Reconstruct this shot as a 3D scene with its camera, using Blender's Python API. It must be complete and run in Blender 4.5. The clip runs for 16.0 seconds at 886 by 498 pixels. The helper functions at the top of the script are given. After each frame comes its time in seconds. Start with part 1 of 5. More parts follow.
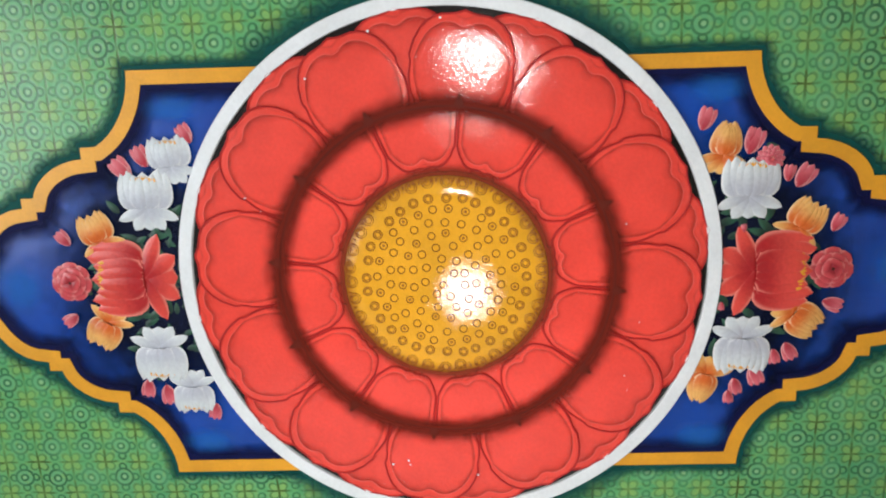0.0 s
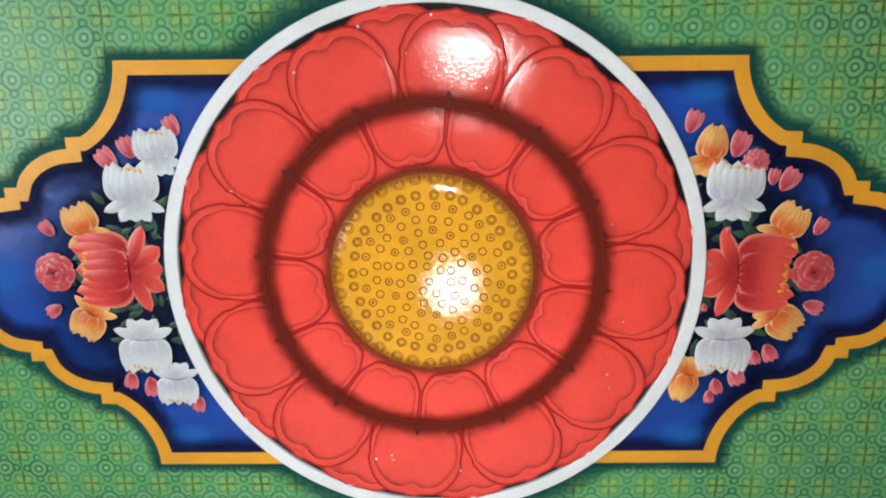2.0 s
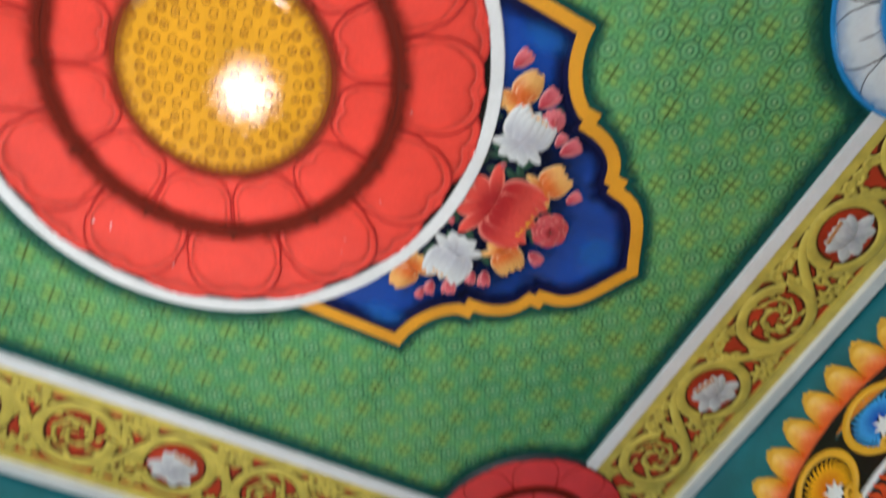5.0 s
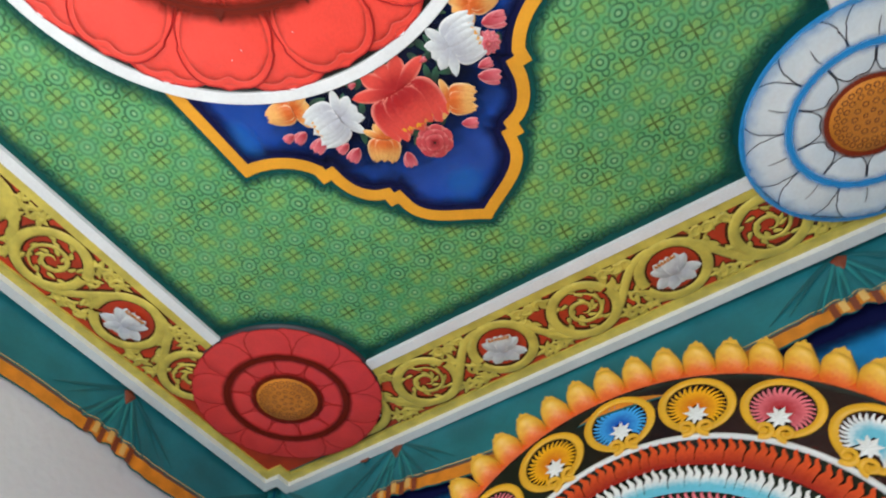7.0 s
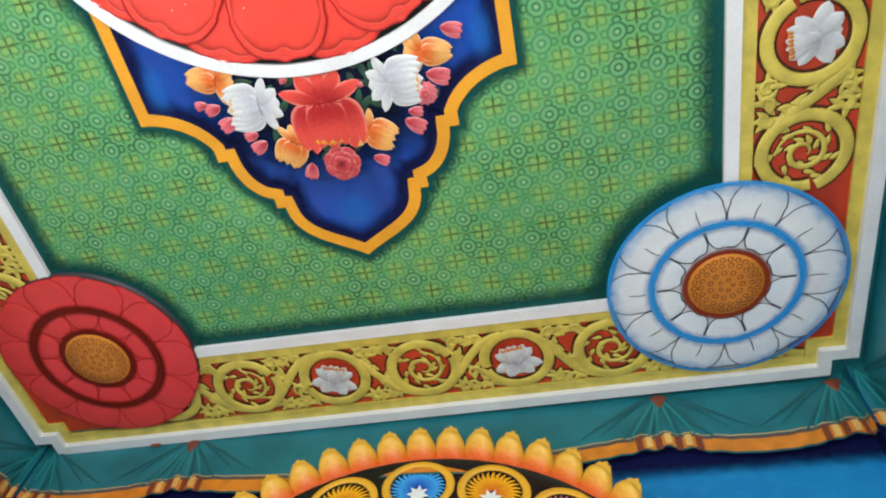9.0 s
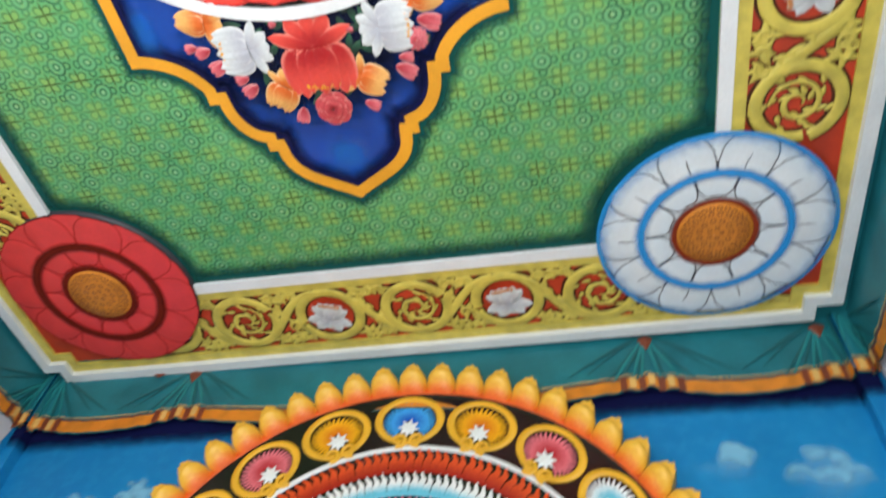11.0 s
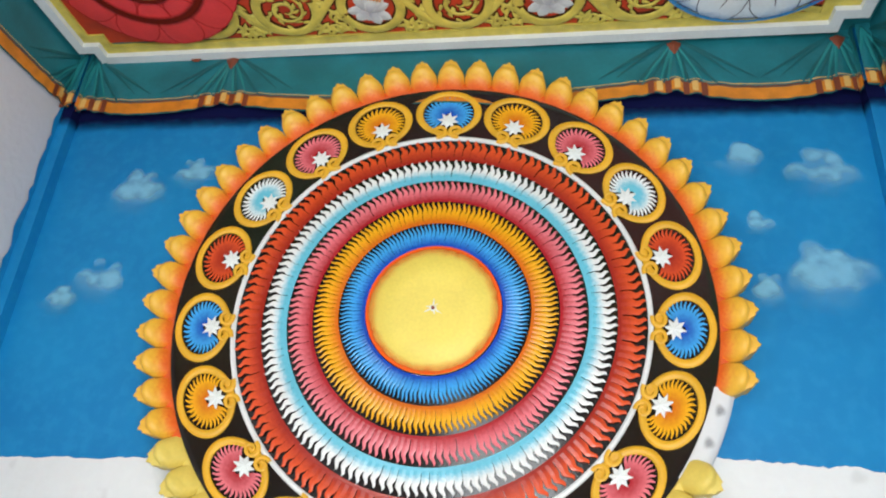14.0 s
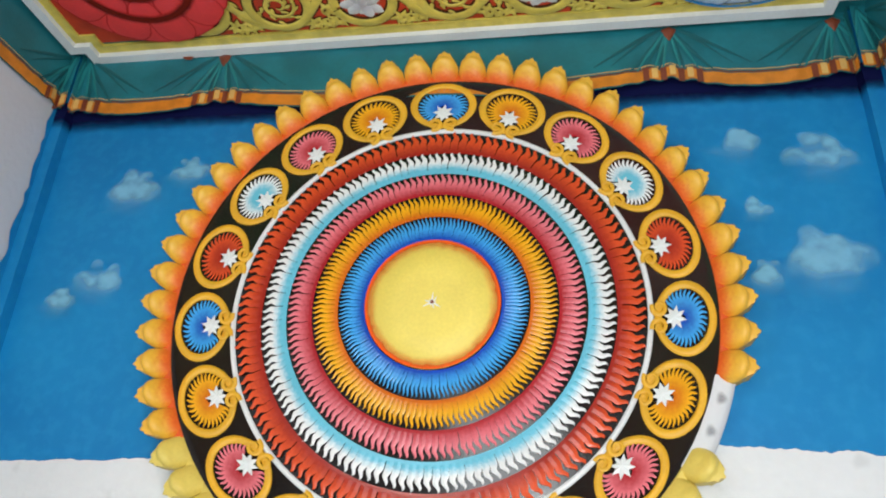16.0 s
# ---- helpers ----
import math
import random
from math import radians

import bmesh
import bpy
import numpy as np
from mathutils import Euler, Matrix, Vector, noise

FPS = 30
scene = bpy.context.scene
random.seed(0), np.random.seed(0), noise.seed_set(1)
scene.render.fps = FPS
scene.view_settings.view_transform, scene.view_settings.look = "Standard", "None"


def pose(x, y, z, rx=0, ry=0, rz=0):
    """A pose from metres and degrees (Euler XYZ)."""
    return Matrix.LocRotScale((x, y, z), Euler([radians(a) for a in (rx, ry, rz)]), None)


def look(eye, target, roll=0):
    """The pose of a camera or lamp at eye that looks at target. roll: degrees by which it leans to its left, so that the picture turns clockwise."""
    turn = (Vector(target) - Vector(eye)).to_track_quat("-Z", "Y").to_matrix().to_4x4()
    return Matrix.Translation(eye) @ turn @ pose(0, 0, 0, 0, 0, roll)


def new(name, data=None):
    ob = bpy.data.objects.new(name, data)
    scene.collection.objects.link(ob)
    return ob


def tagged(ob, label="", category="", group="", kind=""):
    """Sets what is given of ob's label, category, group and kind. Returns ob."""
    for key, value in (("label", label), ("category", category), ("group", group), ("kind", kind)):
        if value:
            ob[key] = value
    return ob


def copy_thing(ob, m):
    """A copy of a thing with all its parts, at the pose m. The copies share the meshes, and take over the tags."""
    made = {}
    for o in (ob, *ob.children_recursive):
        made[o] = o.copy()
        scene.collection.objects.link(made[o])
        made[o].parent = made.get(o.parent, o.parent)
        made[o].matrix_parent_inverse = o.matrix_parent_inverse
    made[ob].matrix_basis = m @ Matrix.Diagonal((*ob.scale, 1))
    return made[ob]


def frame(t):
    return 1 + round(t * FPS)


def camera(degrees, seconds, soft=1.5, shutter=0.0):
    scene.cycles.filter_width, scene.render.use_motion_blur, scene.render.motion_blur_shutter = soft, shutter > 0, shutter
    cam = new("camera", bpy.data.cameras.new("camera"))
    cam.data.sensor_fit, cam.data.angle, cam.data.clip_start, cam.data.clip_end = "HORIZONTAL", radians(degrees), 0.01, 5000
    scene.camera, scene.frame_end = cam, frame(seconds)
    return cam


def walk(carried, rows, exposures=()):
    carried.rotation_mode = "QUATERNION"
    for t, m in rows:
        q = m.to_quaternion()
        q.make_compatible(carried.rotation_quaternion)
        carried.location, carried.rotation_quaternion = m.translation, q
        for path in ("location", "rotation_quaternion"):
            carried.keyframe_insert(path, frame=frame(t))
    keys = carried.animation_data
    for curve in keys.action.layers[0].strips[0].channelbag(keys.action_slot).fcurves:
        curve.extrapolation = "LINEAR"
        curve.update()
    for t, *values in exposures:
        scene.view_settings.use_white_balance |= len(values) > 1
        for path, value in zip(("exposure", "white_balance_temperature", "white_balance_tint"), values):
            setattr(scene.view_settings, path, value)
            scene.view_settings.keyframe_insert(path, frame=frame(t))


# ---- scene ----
cam = camera(62.4, 16.0, soft=2.0, shutter=0.5)
PATH = [
    (0, (0.439, 0.145, 1.459), (-0.032, 0.037, 3.4), 11.1),
    (0.5, (0.448, 0.141, 1.458), (-0.028, 0.031, 3.398), 11.7),
    (1, (0.45, 0.14, 1.459), (-0.063, 0.038, 3.389), 10.9),
    (1.5, (0.46, 0.138, 1.459), (-0.048, 0.054, 3.392), 9.0),
    (2, (0.451, 0.143, 1.458), (-0.043, 0.074, 3.395), 7.3),
    (2.5, (0.458, 0.145, 1.459), (-0.037, 0.079, 3.396), 7.0),
    (3, (0.456, 0.143, 1.458), (-0.048, 0.086, 3.392), 6.6),
    (3.5, (0.453, 0.146, 1.459), (-0.016, 0.214, 3.402), -5.1),
    (4, (0.483, 0.168, 1.467), (0.011, 0.449, 3.39), -16.7),
    (4.5, (0.464, 0.221, 1.448), (-0.042, 0.547, 3.355), -11.0),
    (5, (0.511, 0.172, 1.432), (-0.241, 0.74, 3.196), -9.3),
    (5.2, (0.529, 0.191, 1.417), (-0.393, 0.775, 3.092), -1.7),
    (7.3, (0.488, 0.188, 1.403), (-0.133, 1.196, 3.015), 2.0),
    (7.5, (0.483, 0.183, 1.404), (-0.117, 1.187, 3.027), 3.4),
    (8, (0.476, 0.177, 1.406), (-0.071, 1.194, 3.039), 5.7),
    (8.5, (0.496, 0.187, 1.408), (0.074, 1.211, 3.073), 6.1),
    (8.7, (0.487, 0.172, 1.404), (0.15, 1.219, 3.074), 5.0),
    (10.8, (0.568, 0.114, 1.425), (0.311, 1.294, 3.019), 6.9),
    (11, (0.546, 0.099, 1.426), (0.191, 1.33, 2.962), 6.7),
    (11.5, (0.539, 0.067, 1.422), (0.172, 1.483, 2.785), 2.8),
    (12, (0.426, -0.004, 1.403), (0.044, 1.534, 2.622), 3.3),
    (12.5, (0.374, -0.05, 1.383), (0.028, 1.617, 2.432), 3.9),
    (13, (0.347, -0.059, 1.358), (0.065, 1.661, 2.339), 4.1),
    (13.5, (0.356, -0.077, 1.369), (0.033, 1.679, 2.271), 4.4),
    (14, (0.344, -0.083, 1.359), (0.052, 1.696, 2.226), 4.3),
    (14.5, (0.346, -0.096, 1.371), (0.063, 1.7, 2.204), 3.7),
    (15, (0.343, -0.092, 1.368), (0.062, 1.702, 2.208), 3.8),
    (15.5, (0.337, -0.089, 1.368), (0.063, 1.706, 2.206), 3.0),
    (16, (0.349, -0.082, 1.371), (0.057, 1.709, 2.213), 2.9),
]
walk(cam, [(t, look(eye, target, roll)) for t, eye, target, roll in PATH], [(0, -0.02), (4.5, -0.03), (7.3, 0.33), (11, 0.56), (13, 0.63), (14.5, 0.45), (16, 0.40)])

# ---- world, lamp, daylight ----
world = bpy.data.worlds.new("sky")
scene.world = world
world.use_nodes = True
wn = world.node_tree
sky = wn.nodes.new("ShaderNodeTexSky")
sky.sky_type, sky.sun_disc = "NISHITA", False
sky.sun_elevation, sky.sun_rotation = radians(50), radians(150)
wn.links.new(sky.outputs[0], wn.nodes["Background"].inputs[0])
wn.nodes["Background"].inputs[1].default_value = 0.1

LAMP = (-0.285, 0.098, 2.15)
bulb_light = new("work_bulb_light", bpy.data.lights.new("work_bulb_light", "POINT"))
bulb_light.data.energy, bulb_light.data.shadow_soft_size = 13.5, 0.088
bulb_light.data.color = (1.0, 0.97, 0.93)
bulb_light.location = LAMP

# the light on the filming phone, seen as the second gloss spot on the medallion
torch = new("torch_light", bpy.data.lights.new("torch_light", "POINT"))
torch.data.energy, torch.data.shadow_soft_size = 23.5, 0.08
torch.data.color = (1.0, 0.98, 0.95)
torch.location = (0.449, 0.15, 1.37)

door_light = new("doorway_daylight", bpy.data.lights.new("doorway_daylight", "AREA"))
door_light.data.shape, door_light.data.size, door_light.data.size_y = "RECTANGLE", 1.3, 2.0
door_light.data.energy, door_light.data.color = 46, (0.9, 0.96, 1.0)
door_light.matrix_world = pose(0.3, -2.28, 1.1, 90, 0, 0)

# ---- materials ----
H, WALL = 3.0, 1.79


def nodes_of(name):
    m = bpy.data.materials.new(name)
    m.use_nodes = True
    return m, m.node_tree, m.node_tree.nodes["Principled BSDF"]


def math_node(nt, op, a, b=None, c=None):
    n = nt.nodes.new("ShaderNodeMath")
    n.operation = op
    for i, v in enumerate((a, b, c)):
        if v is None:
            continue
        if isinstance(v, (int, float)):
            n.inputs[i].default_value = v
        else:
            nt.links.new(v, n.inputs[i])
    return n.outputs[0]


def mix_colour(nt, f, a, b):
    n = nt.nodes.new("ShaderNodeMix")
    n.data_type = "RGBA"
    for i, v in ((0, f), (6, a), (7, b)):
        if isinstance(v, (int, float)):
            n.inputs[i].default_value = v
        elif isinstance(v, tuple):
            n.inputs[i].default_value = (*v, 1)
        else:
            nt.links.new(v, n.inputs[i])
    return n.outputs[2]


def noise_node(nt, scale, detail=4, coords="Object"):
    tc = nt.nodes.new("ShaderNodeTexCoord")
    n = nt.nodes.new("ShaderNodeTexNoise")
    n.inputs["Scale"].default_value, n.inputs["Detail"].default_value = scale, detail
    nt.links.new(tc.outputs[coords], n.inputs["Vector"])
    return n.outputs["Fac"]


def bump(nt, bsdf, height, strength, distance):
    b = nt.nodes.new("ShaderNodeBump")
    b.inputs["Strength"].default_value, b.inputs["Distance"].default_value = strength, distance
    nt.links.new(height, b.inputs["Height"])
    nt.links.new(b.outputs[0], bsdf.inputs["Normal"])


def spread(nt, fac, lo, hi):
    n = nt.nodes.new("ShaderNodeMapRange")
    n.inputs[1].default_value, n.inputs[2].default_value = lo, hi
    n.interpolation_type = "SMOOTHSTEP"
    nt.links.new(fac, n.inputs[0])
    return n.outputs[0]


def tone(c, k):
    return tuple(min(1, v * k) for v in c)


def enamel(name, colour, rough=0.3, vary=0.18, relief=0.15, scale=9, tip=None, lo=0.15, hi=0.85, rimmed=None, gloss=0.5):
    """Hand-brushed enamel; with tip, the brush blends from colour to tip along the piece."""
    m, nt, b = nodes_of(name)
    broad, fine = noise_node(nt, scale), noise_node(nt, scale * 14, 3)
    base = colour
    if tip:
        uv = nt.nodes.new("ShaderNodeUVMap")
        s = nt.nodes.new("ShaderNodeSeparateXYZ")
        nt.links.new(uv.outputs[0], s.inputs[0])
        f = math_node(nt, "ADD", s.outputs[1], math_node(nt, "MULTIPLY", math_node(nt, "SUBTRACT", fine, 0.5), 0.25))
        base = mix_colour(nt, spread(nt, f, lo, hi), colour, tip)
        if rimmed:
            side = math_node(nt, "ABSOLUTE", math_node(nt, "SUBTRACT", s.outputs[0], 0.5))
            base = mix_colour(nt, math_node(nt, "MULTIPLY", spread(nt, side, 0.28, 0.5), 0.85), base, rimmed)
    dark = mix_colour(nt, 1.0, base, base)
    mul = nt.nodes.new("ShaderNodeMix")
    mul.data_type, mul.blend_type = "RGBA", "MULTIPLY"
    mul.inputs[0].default_value = 1.0
    nt.links.new(dark, mul.inputs[6])
    v = math_node(nt, "ADD", 1 - vary, math_node(nt, "MULTIPLY", spread(nt, broad, 0.3, 0.7), vary))
    v = math_node(nt, "MULTIPLY", v, math_node(nt, "ADD", 0.9, math_node(nt, "MULTIPLY", fine, 0.2)))
    comb = nt.nodes.new("ShaderNodeCombineColor")
    for i in range(3):
        nt.links.new(v, comb.inputs[i])
    nt.links.new(comb.outputs[0], mul.inputs[7])
    nt.links.new(mul.outputs[2], b.inputs["Base Color"])
    r = math_node(nt, "ADD", rough - 0.05, math_node(nt, "MULTIPLY", broad, 0.1))
    nt.links.new(r, b.inputs["Roughness"])
    b.inputs["Specular IOR Level"].default_value = gloss
    bump(nt, b, fine, relief, 0.004)
    return m


def airbrush(name, colour, power=1.0, strength=1.0):
    """Sprayed colour that thins out across the strip (UV y: 1 full, 0 none)."""
    m, nt, b = nodes_of(name)
    b.inputs["Base Color"].default_value = (*colour, 1)
    b.inputs["Roughness"].default_value = 0.6
    b.inputs["Specular IOR Level"].default_value = 0.12
    uv = nt.nodes.new("ShaderNodeUVMap")
    s = nt.nodes.new("ShaderNodeSeparateXYZ")
    nt.links.new(uv.outputs[0], s.inputs[0])
    n = noise_node(nt, 40, 3)
    f = math_node(nt, "ADD", s.outputs[1], math_node(nt, "MULTIPLY", math_node(nt, "SUBTRACT", n, 0.5), 0.35))
    f = math_node(nt, "MULTIPLY", math_node(nt, "POWER", spread(nt, f, 0.08, 0.95), power), strength)
    t = nt.nodes.new("ShaderNodeBsdfTransparent")
    mix = nt.nodes.new("ShaderNodeMixShader")
    nt.links.new(f, mix.inputs[0])
    nt.links.new(t.outputs[0], mix.inputs[1])
    nt.links.new(b.outputs[0], mix.inputs[2])
    nt.links.new(mix.outputs[0], nt.nodes["Material Output"].inputs[0])
    return m


def green_brocade():
    """Painted diaper: ringed rosettes in a square grid, four-petalled stars between them."""
    m, nt, b = nodes_of("green_brocade_paint")
    tc = nt.nodes.new("ShaderNodeTexCoord")
    wob = nt.nodes.new("ShaderNodeTexNoise")
    wob.inputs["Scale"].default_value = 14
    nt.links.new(tc.outputs["Object"], wob.inputs["Vector"])
    sub = nt.nodes.new("ShaderNodeVectorMath")
    sub.operation = "SUBTRACT"
    nt.links.new(wob.outputs["Color"], sub.inputs[0])
    sub.inputs[1].default_value = (0.5, 0.5, 0.5)
    sc = nt.nodes.new("ShaderNodeVectorMath")
    sc.operation = "SCALE"
    nt.links.new(sub.outputs[0], sc.inputs[0])
    sc.inputs["Scale"].default_value = 0.012
    add = nt.nodes.new("ShaderNodeVectorMath")
    nt.links.new(tc.outputs["Object"], add.inputs[0])
    nt.links.new(sc.outputs[0], add.inputs[1])
    s = nt.nodes.new("ShaderNodeSeparateXYZ")
    nt.links.new(add.outputs[0], s.inputs[0])
    P = 0.0825

    def cell(v, off):
        return math_node(nt, "SUBTRACT", math_node(nt, "FRACT", math_node(nt, "ADD", math_node(nt, "DIVIDE", v, P), off)), 0.5)

    def length(a, c):
        return math_node(nt, "SQRT", math_node(nt, "ADD", math_node(nt, "MULTIPLY", a, a), math_node(nt, "MULTIPLY", c, c)))

    def line(d, width):
        return math_node(nt, "SUBTRACT", 1.0, spread(nt, math_node(nt, "ABSOLUTE", d), width * 0.35, width))

    def away(v, d):
        return math_node(nt, "SUBTRACT", v, d)

    # rosette at the middle of each cell (1), star at its corners (2)
    ox, oy = 100.5 - 0.5125 / P, 100.5 + 0.5115 / P
    u1, w1 = cell(s.outputs[0], ox), cell(s.outputs[1], oy)
    u2, w2 = cell(s.outputs[0], ox + 0.5), cell(s.outputs[1], oy + 0.5)
    au, aw = math_node(nt, "ABSOLUTE", u1), math_node(nt, "ABSOLUTE", w1)
    r1, r2, a2 = length(u1, w1), length(u2, w2), math_node(nt, "ARCTAN2", w2, u2)
    lobe = math_node(nt, "MINIMUM", length(away(au, 0.33), w1), length(u1, away(aw, 0.33)))
    outside = spread(nt, r1, 0.25, 0.28)
    star_r = math_node(nt, "ADD", 0.05, math_node(nt, "MULTIPLY", 0.27, math_node(nt, "POWER", math_node(nt, "ABSOLUTE", math_node(nt, "SINE", math_node(nt, "MULTIPLY", a2, 2))), 0.7)))
    edge2 = math_node(nt, "SUBTRACT", r2, star_r)
    rings = math_node(nt, "MAXIMUM", line(away(r1, 0.255), 0.050), line(away(r1, 0.095), 0.045))
    rings = math_node(nt, "MAXIMUM", rings, math_node(nt, "MULTIPLY", line(away(lobe, 0.10), 0.045), outside))
    rings = math_node(nt, "MAXIMUM", rings, math_node(nt, "MULTIPLY", line(edge2, 0.05), 0.8))
    near = math_node(nt, "SUBTRACT", 1.0, spread(nt, r2, 0.26, 0.46))
    rows = math_node(nt, "MAXIMUM", math_node(nt, "MULTIPLY", line(w2, 0.05), math_node(nt, "ADD", 0.45, math_node(nt, "MULTIPLY", near, 0.55))), math_node(nt, "MULTIPLY", line(u2, 0.045), near))
    inside_star = math_node(nt, "SUBTRACT", 1.0, spread(nt, edge2, -0.06, 0.10))
    inside_ros = math_node(nt, "SUBTRACT", 1.0, spread(nt, r1, 0.20, 0.42))
    eye = math_node(nt, "SUBTRACT", 1.0, spread(nt, r1, 0.03, 0.08))
    broad = noise_node(nt, 3.5, 3)
    grain = noise_node(nt, 60, 4)
    col = mix_colour(nt, spread(nt, broad, 0.3, 0.7), GREEN_A, GREEN_B)
    col = mix_colour(nt, math_node(nt, "MULTIPLY", inside_ros, 0.5), col, GREEN_MINT)
    col = mix_colour(nt, math_node(nt, "MULTIPLY", inside_star, 0.40), col, GREEN_YELLOW)
    col = mix_colour(nt, math_node(nt, "MULTIPLY", eye, 0.6), col, (0.30, 0.52, 0.26))
    col = mix_colour(nt, math_node(nt, "MULTIPLY", spread(nt, grain, 0.45, 0.75), 0.30), col, GREEN_YELLOW)
    patch = math_node(nt, "ADD", 0.50, math_node(nt, "MULTIPLY", spread(nt, noise_node(nt, 9, 3), 0.35, 0.7), 0.5))
    worn = math_node(nt, "MULTIPLY", patch, math_node(nt, "ADD", 0.60, math_node(nt, "MULTIPLY", grain, 0.7)))
    col = mix_colour(nt, math_node(nt, "MULTIPLY", math_node(nt, "MULTIPLY", rings, worn), 0.85), col, GREEN_DARK)
    col = mix_colour(nt, math_node(nt, "MULTIPLY", math_node(nt, "MULTIPLY", rows, worn), 0.95), col, (0.045, 0.075, 0.008))
    lines = math_node(nt, "MAXIMUM", rings, rows)
    nt.links.new(col, b.inputs["Base Color"])
    b.inputs["Roughness"].default_value = 0.25
    bump(nt, b, math_node(nt, "ADD", grain, math_node(nt, "MULTIPLY", lines, -0.5)), 0.2, 0.003)
    return m


def plaster(name, colour, rough=0.85):
    m, nt, b = nodes_of(name)
    big, fine, spots = noise_node(nt, 1.3, 5), noise_node(nt, 45, 6), noise_node(nt, 9, 2)
    c = mix_colour(nt, spread(nt, big, 0.3, 0.75), colour, tone(colour, 0.86))
    c = mix_colour(nt, math_node(nt, "MULTIPLY", spread(nt, spots, 0.66, 0.74), 0.35), c, tone(colour, 0.6))
    c = mix_colour(nt, math_node(nt, "MULTIPLY", fine, 0.12), c, (0.3, 0.3, 0.32))
    nt.links.new(c, b.inputs["Base Color"])
    b.inputs["Roughness"].default_value = rough
    bump(nt, b, math_node(nt, "ADD", fine, big), 0.3, 0.006)
    return m


def sky_blue_wall():
    m, nt, b = nodes_of("sky_blue_wall_paint")
    big, fine = noise_node(nt, 2.2, 4), noise_node(nt, 30, 5)
    c = mix_colour(nt, spread(nt, big, 0.3, 0.72), SKY_A, SKY_B)
    c = mix_colour(nt, math_node(nt, "MULTIPLY", spread(nt, fine, 0.4, 0.7), 0.22), c, SKY_C)
    nt.links.new(c, b.inputs["Base Color"])
    b.inputs["Specular IOR Level"].default_value = 0.3
    b.inputs["Roughness"].default_value = 0.5
    bump(nt, b, fine, 0.15, 0.004)
    return m


